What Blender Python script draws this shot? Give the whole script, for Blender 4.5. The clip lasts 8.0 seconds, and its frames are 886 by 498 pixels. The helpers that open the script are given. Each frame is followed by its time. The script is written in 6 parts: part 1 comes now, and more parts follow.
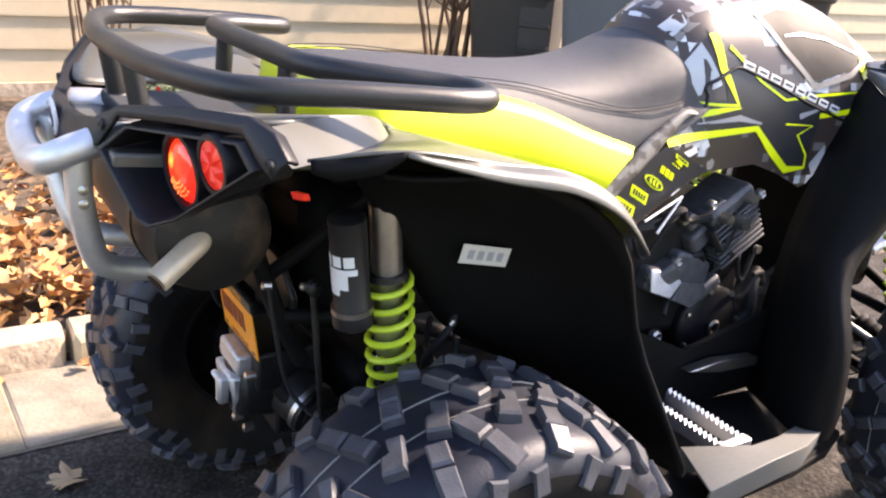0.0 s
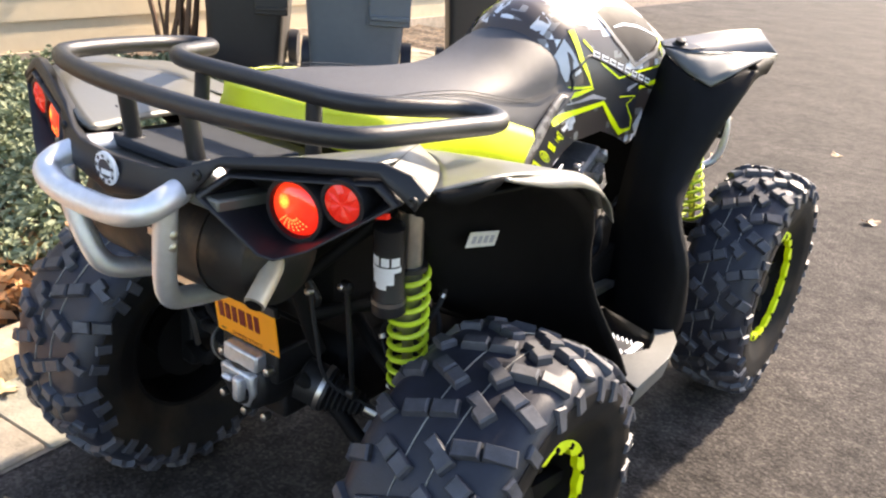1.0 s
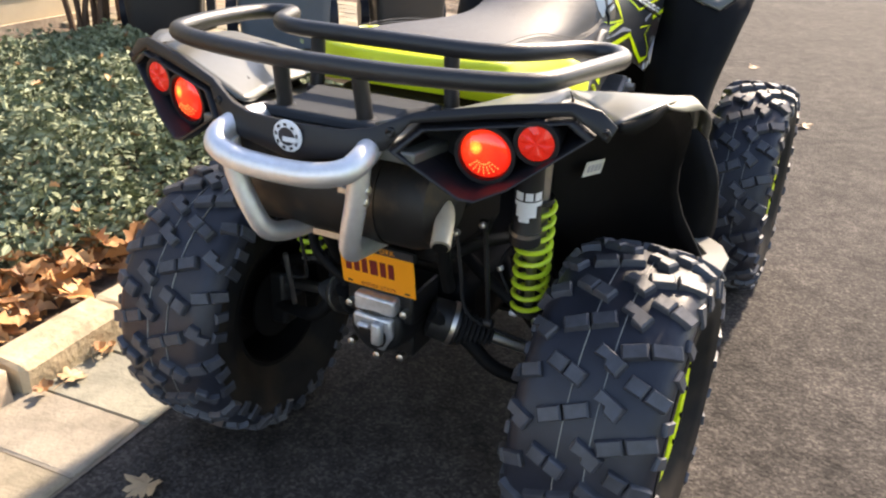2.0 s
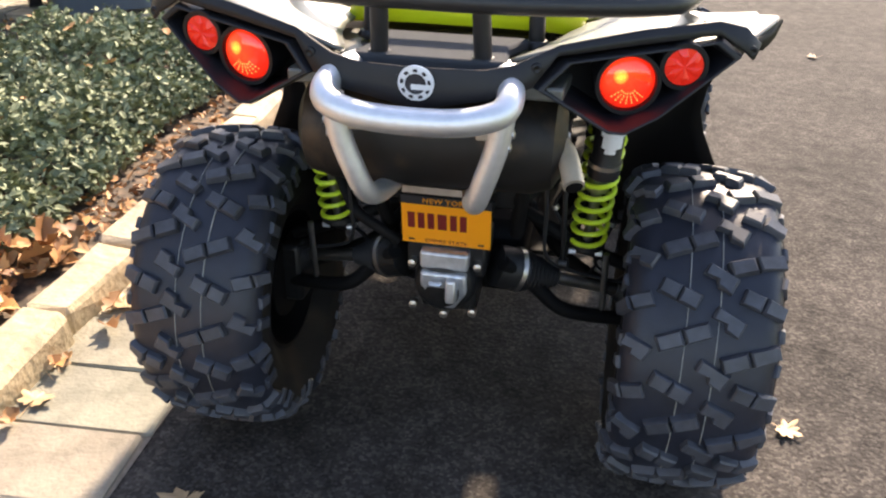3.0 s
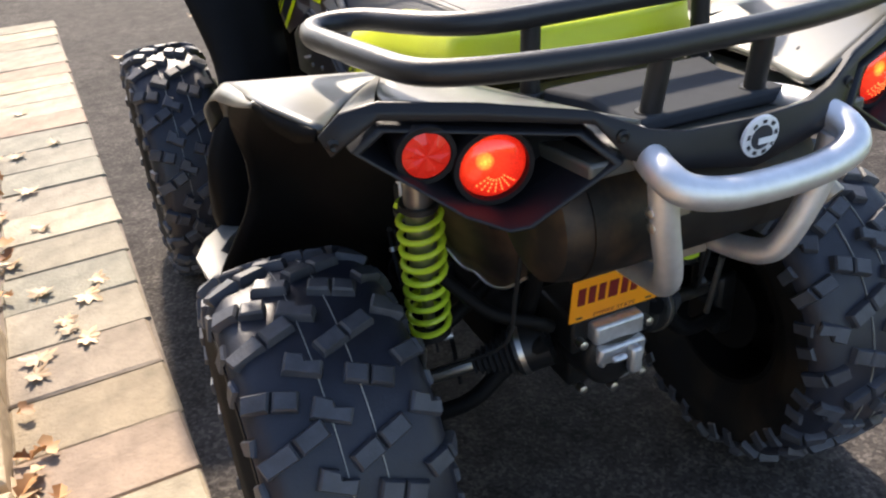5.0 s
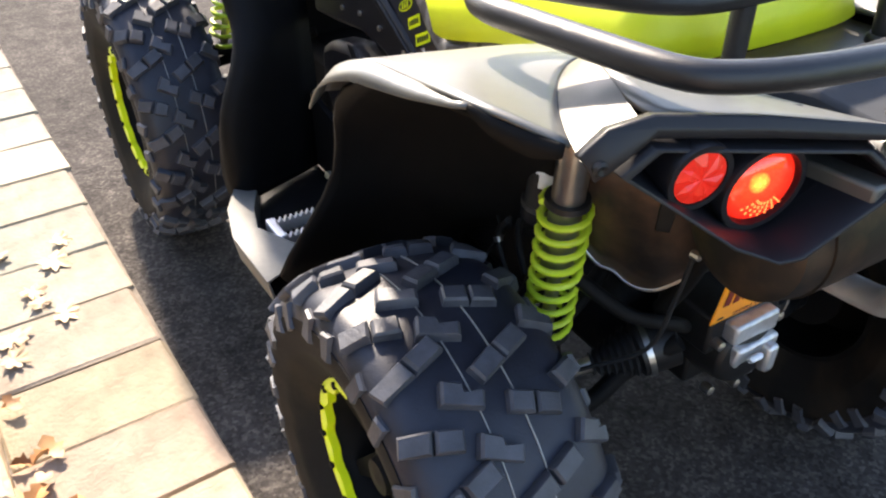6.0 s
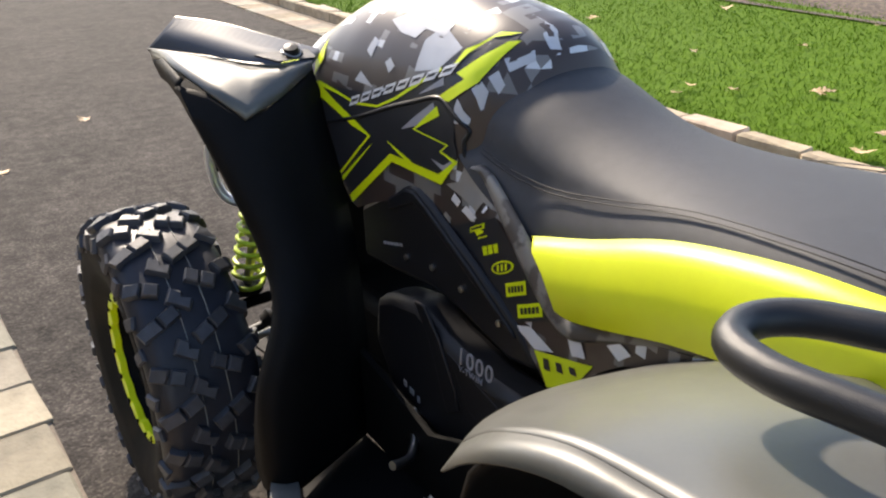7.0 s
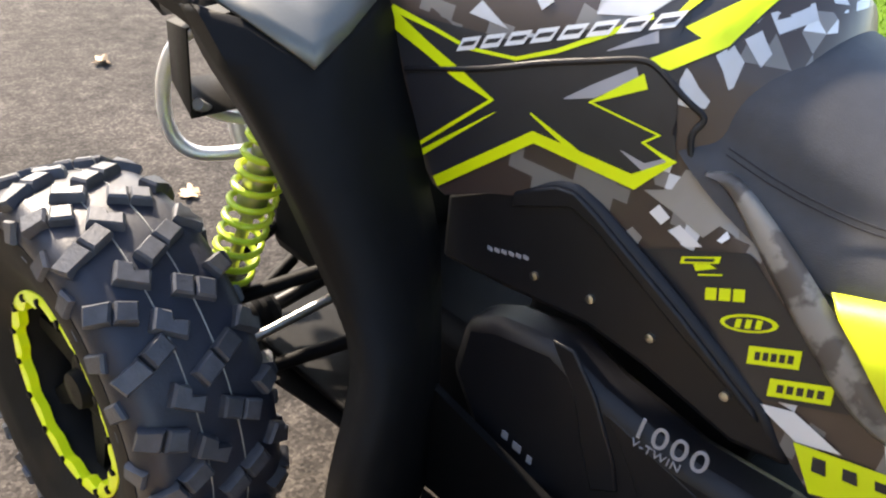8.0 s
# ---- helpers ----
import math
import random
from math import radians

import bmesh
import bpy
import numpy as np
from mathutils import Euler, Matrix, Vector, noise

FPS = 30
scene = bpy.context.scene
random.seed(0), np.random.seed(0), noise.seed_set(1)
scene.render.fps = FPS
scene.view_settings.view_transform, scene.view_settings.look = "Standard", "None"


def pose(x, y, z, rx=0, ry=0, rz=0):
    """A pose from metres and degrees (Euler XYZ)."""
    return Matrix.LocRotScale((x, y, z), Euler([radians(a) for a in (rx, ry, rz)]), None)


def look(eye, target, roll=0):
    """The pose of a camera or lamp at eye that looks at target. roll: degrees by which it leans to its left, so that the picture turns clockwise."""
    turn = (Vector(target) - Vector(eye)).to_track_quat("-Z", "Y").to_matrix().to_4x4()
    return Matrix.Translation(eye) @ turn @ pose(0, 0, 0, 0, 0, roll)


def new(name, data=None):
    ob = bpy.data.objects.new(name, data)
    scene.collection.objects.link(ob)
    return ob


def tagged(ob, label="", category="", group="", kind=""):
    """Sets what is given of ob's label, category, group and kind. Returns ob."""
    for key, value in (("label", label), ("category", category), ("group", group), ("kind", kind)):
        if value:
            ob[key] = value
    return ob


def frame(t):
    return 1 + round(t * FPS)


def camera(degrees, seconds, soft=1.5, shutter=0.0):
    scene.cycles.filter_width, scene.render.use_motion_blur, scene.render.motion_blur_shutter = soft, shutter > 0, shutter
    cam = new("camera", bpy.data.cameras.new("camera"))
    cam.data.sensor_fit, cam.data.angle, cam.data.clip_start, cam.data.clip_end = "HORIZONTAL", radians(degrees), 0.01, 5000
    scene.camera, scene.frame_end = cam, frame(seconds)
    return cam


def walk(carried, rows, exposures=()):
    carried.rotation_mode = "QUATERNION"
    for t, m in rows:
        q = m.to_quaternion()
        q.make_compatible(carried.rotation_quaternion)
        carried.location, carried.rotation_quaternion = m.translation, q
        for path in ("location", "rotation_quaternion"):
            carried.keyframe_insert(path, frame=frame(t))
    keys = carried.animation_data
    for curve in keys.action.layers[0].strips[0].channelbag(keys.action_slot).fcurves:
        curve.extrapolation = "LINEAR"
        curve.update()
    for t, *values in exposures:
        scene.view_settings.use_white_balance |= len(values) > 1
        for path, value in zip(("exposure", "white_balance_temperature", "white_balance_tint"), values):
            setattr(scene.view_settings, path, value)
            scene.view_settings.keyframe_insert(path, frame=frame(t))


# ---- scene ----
cam = camera(55.5, 8.0, soft=2.2)
PATH = [
    (0, (1.227, -0.629, 1.183), (-0.347, 0.393, 0.49), 4.8),
    (0.5, (1.097, -0.804, 1.286), (-0.215, 0.46, 0.46), 4.7),
    (1, (1.062, -1.134, 1.31), (0.002, 0.38, 0.546), 4.9),
    (1.5, (0.989, -1.371, 1.339), (0.014, 0.174, 0.524), 3.4),
    (1.7, (0.909, -1.414, 1.334), (-0.026, 0.141, 0.492), 2.2),
    (2.8, (0.351, -1.555, 1.271), (-0.031, 0.18, 0.353), 1.8),
    (3, (0.248, -1.571, 1.266), (-0.076, 0.158, 0.314), 1.2),
    (3.5, (-0.033, -1.513, 1.287), (-0.154, 0.234, 0.32), -0.3),
    (4, (-0.299, -1.472, 1.286), (-0.033, 0.299, 0.395), 1.9),
    (4.2, (-0.438, -1.41, 1.277), (0.015, 0.331, 0.402), 1.3),
    (5.3, (-0.707, -1.03, 1.294), (-0.009, 0.502, 0.213), -3.5),
    (5.5, (-0.751, -0.947, 1.268), (-0.017, 0.514, 0.116), -2.5),
    (6, (-0.892, -0.797, 1.314), (-0.035, 0.588, 0.152), 0.8),
    (6.3, (-0.939, -0.741, 1.355), (-0.043, 0.714, 0.316), 1.2),
    (6.5, (-0.920, -0.682, 1.334), (0.001, 0.827, 0.398), 1.3),
    (6.7, (-0.896, -0.585, 1.321), (0.054, 0.926, 0.429), 0.5),
    (7, (-0.854, -0.356, 1.324), (0.160, 1.151, 0.487), 0.0),
    (7.5, (-0.804, -0.039, 1.288), (0.357, 1.339, 0.42), 3.6),
    (8, (-0.911, 0.287, 1.256), (0.394, 1.384, 0.209), 8.5),
]
walk(cam, [(t, look(eye, target, roll)) for t, eye, target, roll in PATH], exposures=[(0.0, 1.97, 7200, 23), (0.5, 2.03, 7300, 20), (1.0, 1.92, 7350, 17), (1.5, 1.71, 7450, 16), (3.0, 1.8, 7500, 17), (3.5, 1.94, 7600, 17), (4.0, 1.3, 7050, 14), (5.5, 1.5, 6850, 15), (6.0, 2.0, 6900, 15), (6.5, 1.64, 6700, 12), (7.0, 1.07, 6900, 13), (7.5, 1.0, 7200, 14), (8.0, 2.12, 7150, 13)])

# ---- world and light ----
SUN_EL, SUN_AZ = 38.0, 7.0          # degrees above the horizon; degrees from +y towards +x
world = bpy.data.worlds.new("world")
scene.world = world
world.use_nodes = True
wn = world.node_tree
sky = wn.nodes.new("ShaderNodeTexSky")
sky.sky_type, sky.sun_disc = "NISHITA", False
sky.sun_elevation, sky.sun_rotation = radians(SUN_EL), radians(SUN_AZ)
wn.links.new(sky.outputs[0], wn.nodes["Background"].inputs[0])
wn.nodes["Background"].inputs[1].default_value = 0.14
sun = new("sun", bpy.data.lights.new("sun", "SUN"))
sun.data.energy, sun.data.angle, sun.data.color = 4.0, radians(3.0), (1.0, 0.90, 0.76)
_el, _az = radians(SUN_EL), radians(SUN_AZ)
sun.matrix_world = look((0, 0, 0), (-math.sin(_az) * math.cos(_el), -math.cos(_az) * math.cos(_el), -math.sin(_el)))


# ---- materials ----
def mat(name, color, rough=0.5, metal=0.0, vary=0.12, scale=30.0, bump=0.0, bump_scale=200.0, bump_dist=0.002, emit=0.0, coat=0.0, rand=0.0, spec=0.5):
    """A surface with mottling at two scales and fine relief."""
    m = bpy.data.materials.new(name)
    m.use_nodes = True
    nt = m.node_tree
    b = nt.nodes["Principled BSDF"]
    b.inputs["Roughness"].default_value, b.inputs["Metallic"].default_value = rough, metal
    b.inputs["Coat Weight"].default_value = coat
    b.inputs["Specular IOR Level"].default_value = spec
    tc = nt.nodes.new("ShaderNodeTexCoord")
    big, small = nt.nodes.new("ShaderNodeTexNoise"), nt.nodes.new("ShaderNodeTexNoise")
    big.inputs["Scale"].default_value, small.inputs["Scale"].default_value = scale * 0.15, scale
    big.inputs["Detail"].default_value, small.inputs["Detail"].default_value = 4, 6
    add = nt.nodes.new("ShaderNodeMath")
    add.operation = "ADD"
    for k, n in enumerate((big, small)):
        nt.links.new(tc.outputs["Object"], n.inputs["Vector"])
        nt.links.new(n.outputs["Fac"], add.inputs[k])
    ramp = nt.nodes.new("ShaderNodeMapRange")
    ramp.inputs["From Min"].default_value, ramp.inputs["From Max"].default_value = 0.6, 1.4
    ramp.inputs["To Min"].default_value, ramp.inputs["To Max"].default_value = 1 - vary, 1 + vary
    nt.links.new(add.outputs[0], ramp.inputs["Value"])
    value = ramp.outputs[0]
    if rand:
        info = nt.nodes.new("ShaderNodeObjectInfo")
        r2 = nt.nodes.new("ShaderNodeMapRange")
        r2.inputs["To Min"].default_value, r2.inputs["To Max"].default_value = 1 - rand, 1 + rand
        nt.links.new(info.outputs["Random"], r2.inputs["Value"])
        mul = nt.nodes.new("ShaderNodeMath")
        mul.operation = "MULTIPLY"
        nt.links.new(value, mul.inputs[0]), nt.links.new(r2.outputs[0], mul.inputs[1])
        value = mul.outputs[0]
    mix = nt.nodes.new("ShaderNodeVectorMath")
    mix.operation = "SCALE"
    mix.inputs[0].default_value = color[:3]
    nt.links.new(value, mix.inputs["Scale"])
    nt.links.new(mix.outputs[0], b.inputs["Base Color"])
    rr = nt.nodes.new("ShaderNodeMapRange")
    rr.inputs["To Min"].default_value, rr.inputs["To Max"].default_value = max(0.03, rough - 0.08), min(1, rough + 0.08)
    nt.links.new(big.outputs["Fac"], rr.inputs["Value"]), nt.links.new(rr.outputs[0], b.inputs["Roughness"])
    if bump:
        n = nt.nodes.new("ShaderNodeTexNoise")
        n.inputs["Scale"].default_value, n.inputs["Detail"].default_value = bump_scale, 5
        bp = nt.nodes.new("ShaderNodeBump")
        bp.inputs["Strength"].default_value, bp.inputs["Distance"].default_value = bump, bump_dist
        nt.links.new(tc.outputs["Object"], n.inputs["Vector"])
        nt.links.new(n.outputs["Fac"], bp.inputs["Height"]), nt.links.new(bp.outputs[0], b.inputs["Normal"])
    if emit:
        b.inputs["Emission Color"].default_value = (*color[:3], 1)
        b.inputs["Emission Strength"].default_value = emit
    return m


def two_tone(m, color_a, color_b, scale, lo=0.45, hi=0.6, island=False):
    """Mixes two base colours by a noise, or by random per island, in place of the first one."""
    nt = m.node_tree
    b = nt.nodes["Principled BSDF"]
    old = b.inputs["Base Color"].links[0].from_node
    if island:
        src = nt.nodes.new("ShaderNodeNewGeometry").outputs["Random Per Island"]
    else:
        n = nt.nodes.new("ShaderNodeTexNoise")
        n.inputs["Scale"].default_value, n.inputs["Detail"].default_value = scale, 6
        tc = nt.nodes.new("ShaderNodeTexCoord")
        nt.links.new(tc.outputs["Object"], n.inputs["Vector"])
        src = n.outputs["Fac"]
    ramp = nt.nodes.new("ShaderNodeValToRGB")
    ramp.color_ramp.elements[0].position, ramp.color_ramp.elements[1].position = lo, hi
    ramp.color_ramp.elements[0].color, ramp.color_ramp.elements[1].color = (*color_a, 1), (*color_b, 1)
    nt.links.new(src, ramp.inputs[0])
    nt.links.new(ramp.outputs[0], old.inputs[0])
    return m


# carcass colour darkened below the blocks', painting in the shade between them
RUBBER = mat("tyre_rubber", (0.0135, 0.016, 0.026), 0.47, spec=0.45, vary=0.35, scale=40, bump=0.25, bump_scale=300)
# brown dust over a base darkened for the shade inside the wheels
SIDEWALL = two_tone(mat("shaded_dusty_sidewall", (0.012, 0.011, 0.010), 0.75, vary=0.3, scale=20, bump=0.2, bump_scale=200, spec=0.15), (0.009, 0.009, 0.0095), (0.030, 0.023, 0.016), 9, 0.45, 0.75)
# same rubber kept lighter for the blocks, so the gaps look shaded
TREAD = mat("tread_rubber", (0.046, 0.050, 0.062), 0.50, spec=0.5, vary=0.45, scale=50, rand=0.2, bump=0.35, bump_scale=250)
BLACK = mat("black_plastic", (0.0098, 0.0098, 0.0122), 0.43, vary=0.2, spec=0.34, bump=0.12, bump_scale=900)
MATT = mat("matt_black_plastic", (0.0064, 0.0062, 0.0064), 0.60, vary=0.25, bump=0.15, bump_scale=700, spec=0.11)
PIPE = mat("dull_tailpipe_steel", (0.62, 0.52, 0.40), 0.45, metal=0.35, vary=0.2, scale=40)
RACK = mat("black_powder_coat", (0.013, 0.013, 0.014), 0.38, vary=0.2, bump=0.25, bump_scale=1200)
VINYL = mat("seat_vinyl", (0.050, 0.051, 0.057), 0.58, spec=0.38, vary=0.15, scale=60, bump=0.35, bump_scale=900)
LIME = mat("lime_paint", (0.72, 0.86, 0.01), 0.35, vary=0.06, scale=20)
LIME_VINYL = mat("lime_vinyl", (0.80, 0.90, 0.015), 0.40, spec=0.8, vary=0.05, bump=0.2, bump_scale=900)
SPRING = mat("lime_spring", (0.50, 0.66, 0.03), 0.4, vary=0.1, scale=60)
SILVER = mat("grey_metallic_paint", (0.105, 0.105, 0.094), 0.46, metal=0.30, vary=0.06, scale=200, coat=0.35)
SILVER.node_tree.nodes["Principled BSDF"].inputs["Coat Roughness"].default_value = 0.3
PANEL = mat("blue_grey_panel", (0.062, 0.072, 0.095), 0.62, vary=0.12, bump=0.1, bump_scale=700, spec=0.3)
LID = mat("rough_grey_lid", (0.050, 0.054, 0.060), 0.85, vary=0.12, bump=0.2, bump_scale=900, spec=0.08)
SILVER_FLAT = mat("moulded_grey_plastic", (0.17, 0.17, 0.16), 0.55, metal=0.2, vary=0.1, scale=120, bump=0.1)
CONSOLE = mat("dark_console", (0.020, 0.017, 0.015), 0.6, vary=0.2, spec=0.2)
ALU = mat("brushed_aluminium", (0.74, 0.75, 0.77), 0.50, metal=0.9, vary=0.1, scale=80, bump=0.1)
CAST = mat("cast_aluminium", (0.55, 0.56, 0.58), 0.42, metal=0.8, vary=0.3, scale=60, bump=0.4, bump_scale=250)
STEEL = mat("bare_steel", (0.5, 0.48, 0.45), 0.35, metal=1.0, vary=0.2, scale=60)
MUFFLER = two_tone(mat("heat_stained_steel", (0.055, 0.043, 0.034), 0.55, metal=0.4, vary=0.4, scale=25), (0.017, 0.015, 0.014), (0.10, 0.062, 0.036), 14, 0.52, 0.76)
GUARD_STEEL = two_tone(mat("stained_guard_steel", (0.07, 0.05, 0.04), 0.38, metal=0.65, vary=0.4, scale=25), (0.035, 0.031, 0.030), (0.12, 0.075, 0.05), 16, 0.42, 0.7)
DARKMETAL = mat("dark_metal", (0.022, 0.022, 0.023), 0.45, metal=0.6, vary=0.4, scale=50)
RUBBER_BOOT = mat("rubber_boot", (0.016, 0.016, 0.017), 0.55, vary=0.2, spec=0.2)
ORANGE = mat("orange_plate", (0.85, 0.30, 0.01), 0.4, vary=0.05)
FAINT = mat("faint_paint_line", (0.26, 0.26, 0.24), 0.6, vary=0.5, scale=25)
NAVY = mat("dark_red_ink", (0.16, 0.01, 0.008), 0.5)
WHITE = mat("white_print", (0.72, 0.73, 0.75), 0.4, vary=0.05)
PALE = mat("pale_camo_print", (0.50, 0.52, 0.56), 0.4, vary=0.12, scale=25, coat=0.3)
CAMO_GREY = mat("camo_grey_print", (0.27, 0.255, 0.235), 0.42, vary=0.1, scale=25, coat=0.2)
CAMO_EDGE = two_tone(mat("grey_camo_edge", (0.15, 0.145, 0.13), 0.5, vary=0.1), (0.075, 0.066, 0.060), (0.20, 0.19, 0.175), 22, 0.44, 0.5)
ENGINE = mat("grey_engine_casting", (0.10, 0.103, 0.112), 0.52, metal=0.45, vary=0.4, scale=50, bump=0.4, bump_scale=250)
RIM_GREY = mat("satin_rim_grey", (0.22, 0.21, 0.20), 0.5, metal=0.2, vary=0.15)
GREYPRINT = mat("grey_print", (0.33, 0.33, 0.36), 0.4, vary=0.05)
DARKPRINT = mat("dark_print", (0.022, 0.023, 0.028), 0.38, vary=0.15)
LABEL = mat("paper_label", (0.62, 0.60, 0.55), 0.5, vary=0.08)
# unlit reflector plastic, given a weak glow to brighten its red
RED_REFLECT = mat("glowing_red_reflector", (0.62, 0.02, 0.01), 0.25, vary=0.2, scale=300, emit=0.12)


def camo():
    """Digital camouflage: noise read on a coarse lattice, in four flat tones."""
    m = mat("digital_camo", (0.1, 0.1, 0.1), 0.38, vary=0.05, coat=0.2)
    nt = m.node_tree
    old = nt.nodes["Principled BSDF"].inputs["Base Color"].links[0].from_node
    tc = nt.nodes.new("ShaderNodeTexCoord")
    snap = nt.nodes.new("ShaderNodeVectorMath")
    snap.operation = "SNAP"
    snap.inputs[1].default_value = (0.017, 0.017, 0.017)
    nt.links.new(tc.outputs["Object"], snap.inputs[0])
    n = nt.nodes.new("ShaderNodeTexNoise")
    n.inputs["Scale"].default_value, n.inputs["Detail"].default_value, n.inputs["Roughness"].default_value = 14, 2, 0.55
    nt.links.new(snap.outputs[0], n.inputs["Vector"])
    ramp = nt.nodes.new("ShaderNodeValToRGB")
    ramp.color_ramp.interpolation = "CONSTANT"
    e = ramp.color_ramp.elements
    e[0].position, e[0].color = 0.0, (0.16, 0.155, 0.15, 1)
    e[1].position, e[1].color = 0.38, (0.050, 0.036, 0.032, 1)
    for p, c in ((0.585, (0.20, 0.19, 0.185, 1)), (0.615, (0.62, 0.64, 0.68, 1))):
        x = e.new(p)
        x.color = c
    nt.links.new(n.outputs["Fac"], ramp.inputs[0])
    nt.links.new(ramp.outputs[0], old.inputs[0])
    return m


CAMO = camo()


def lens():
    """A red lamp glass with the lit bulb glowing off its middle."""
    m = mat("lit_red_lens", (0.75, 0.03, 0.01), 0.12, vary=0.1, coat=0.5)
    nt = m.node_tree
    b = nt.nodes["Principled BSDF"]
    tc = nt.nodes.new("ShaderNodeTexCoord")
    ramp = nt.nodes.new("ShaderNodeValToRGB")
    dist = nt.nodes.new("ShaderNodeVectorMath")
    dist.operation = "DISTANCE"
    dist.inputs[1].default_value = (0.0, -0.012, 0.012)
    nt.links.new(tc.outputs["Object"], dist.inputs[0])
    mul = nt.nodes.new("ShaderNodeMath")
    mul.operation = "MULTIPLY"
    mul.inputs[1].default_value = 24.0
    nt.links.new(dist.outputs["Value"], mul.inputs[0]), nt.links.new(mul.outputs[0], ramp.inputs[0])
    e = ramp.color_ramp.elements
    e[0].position, e[0].color = 0.12, (1.0, 0.40, 0.05, 1)
    e[1].position, e[1].color = 0.28, (0.50, 0.028, 0.008, 1)
    x = e.new(0.9)
    x.color = (0.30, 0.008, 0.004, 1)
    cells = nt.nodes.new("ShaderNodeTexVoronoi")
    cells.inputs["Scale"].default_value = 300
    nt.links.new(tc.outputs["Object"], cells.inputs["Vector"])
    glow = nt.nodes.new("ShaderNodeMapRange")
    glow.inputs["From Max"].default_value = 0.7
    glow.inputs["To Min"].default_value, glow.inputs["To Max"].default_value = 1.2, 0.6
    nt.links.new(cells.outputs["Distance"], glow.inputs["Value"])
    nt.links.new(ramp.outputs[0], b.inputs["Emission Color"])
    nt.links.new(glow.outputs[0], b.inputs["Emission Strength"])
    return m


LENS = lens()
FACET = mat("lit_lens_facet", (1.0, 0.20, 0.05), 0.2, vary=0.1, emit=0.55)
def rand_colors(m, colors):
    """Gives each piece one of the colours, by Object Info's Random."""
    nt = m.node_tree
    old = nt.nodes["Principled BSDF"].inputs["Base Color"].links[0].from_node
    info = nt.nodes.new("ShaderNodeObjectInfo")
    ramp = nt.nodes.new("ShaderNodeValToRGB")
    e = ramp.color_ramp.elements
    e[0].position, e[0].color = 0.0, (*colors[0], 1)
    e[1].position, e[1].color = 1.0, (*colors[-1], 1)
    for k, c in enumerate(colors[1:-1], 1):
        x = e.new(k / (len(colors) - 1))
        x.color = (*c, 1)
    nt.links.new(info.outputs["Random"], ramp.inputs[0]), nt.links.new(ramp.outputs[0], old.inputs[0])
    return m


def asphalt():
    """Dark binder with pale and brown grains of aggregate."""
    m = mat("asphalt", (0.05, 0.05, 0.05), 0.88, vary=0.75, scale=14, bump=0.9, bump_scale=75, bump_dist=0.006, spec=0.14)
    nt = m.node_tree
    b = nt.nodes["Principled BSDF"]
    old = b.inputs["Base Color"].links[0].from_node
    tc = nt.nodes.new("ShaderNodeTexCoord")
    vor = nt.nodes.new("ShaderNodeTexVoronoi")
    vor.inputs["Scale"].default_value = 130
    nt.links.new(tc.outputs["Object"], vor.inputs["Vector"])
    sep = nt.nodes.new("ShaderNodeSeparateColor")
    nt.links.new(vor.outputs["Color"], sep.inputs[0])
    ramp = nt.nodes.new("ShaderNodeValToRGB")
    e = ramp.color_ramp.elements
    e[0].position, e[0].color = 0.0, (0.031, 0.027, 0.025, 1)
    e[1].position, e[1].color = 1.0, (0.084, 0.074, 0.066, 1)
    for p, c in ((0.55, (0.046, 0.041, 0.037, 1)), (0.86, (0.070, 0.062, 0.055, 1))):
        x = e.new(p)
        x.color = c
    nt.links.new(sep.outputs[0], ramp.inputs[0]), nt.links.new(ramp.outputs[0], old.inputs[0])
    return m


ASPHALT = asphalt()
PAVER = rand_colors(mat("tan_paver", (0.4, 0.35, 0.28), 0.8, vary=0.34, scale=20, rand=0.16, bump=0.8, bump_scale=90, bump_dist=0.004, spec=0.25), [(0.34, 0.265, 0.175), (0.255, 0.245, 0.195), (0.335, 0.24, 0.175), (0.245, 0.22, 0.175), (0.36, 0.30, 0.21), (0.28, 0.265, 0.21)])
KERB = rand_colors(mat("kerb_stone", (0.48, 0.40, 0.28), 0.8, vary=0.35, scale=16, rand=0.12, bump=0.6, bump_scale=35, bump_dist=0.012), [(0.46, 0.37, 0.24), (0.42, 0.33, 0.225), (0.50, 0.42, 0.30), (0.46, 0.35, 0.255)])
SOIL = two_tone(mat("mulch_soil", (0.07, 0.05, 0.035), 0.9, vary=0.4, scale=60, bump=1.0, bump_scale=70), (0.05, 0.037, 0.026), (0.17, 0.12, 0.08), 22, 0.4, 0.65)
JOINT = mat("joint_sand", (0.17, 0.14, 0.11), 0.9, vary=0.3, scale=80)
IVY = two_tone(mat("groundcover_leaf", (0.06, 0.10, 0.05), 0.65, vary=0.2, spec=0.25), (0.080, 0.105, 0.052), (0.33, 0.36, 0.22), 1, 0.0, 1.0, island=True)
DRY = two_tone(mat("dry_leaf", (0.3, 0.15, 0.06), 0.6, vary=0.2), (0.20, 0.085, 0.03), (0.56, 0.30, 0.115), 1, 0.0, 1.0, island=True)
DRY_PALE = mat("pale_dry_leaf", (0.56, 0.38, 0.21), 0.6, vary=0.25, scale=60, rand=0.35)
GRASS = two_tone(mat("lawn_grass", (0.06, 0.14, 0.02), 0.7, vary=0.2, spec=0.1), (0.070, 0.150, 0.004), (0.105, 0.195, 0.006), 1, 0.0, 1.0, island=True)
TURF = two_tone(mat("turf", (0.06, 0.12, 0.02), 0.9, spec=0.1, vary=0.3, scale=90, bump=1.0, bump_scale=90), (0.070, 0.135, 0.006), (0.095, 0.17, 0.010), 30)
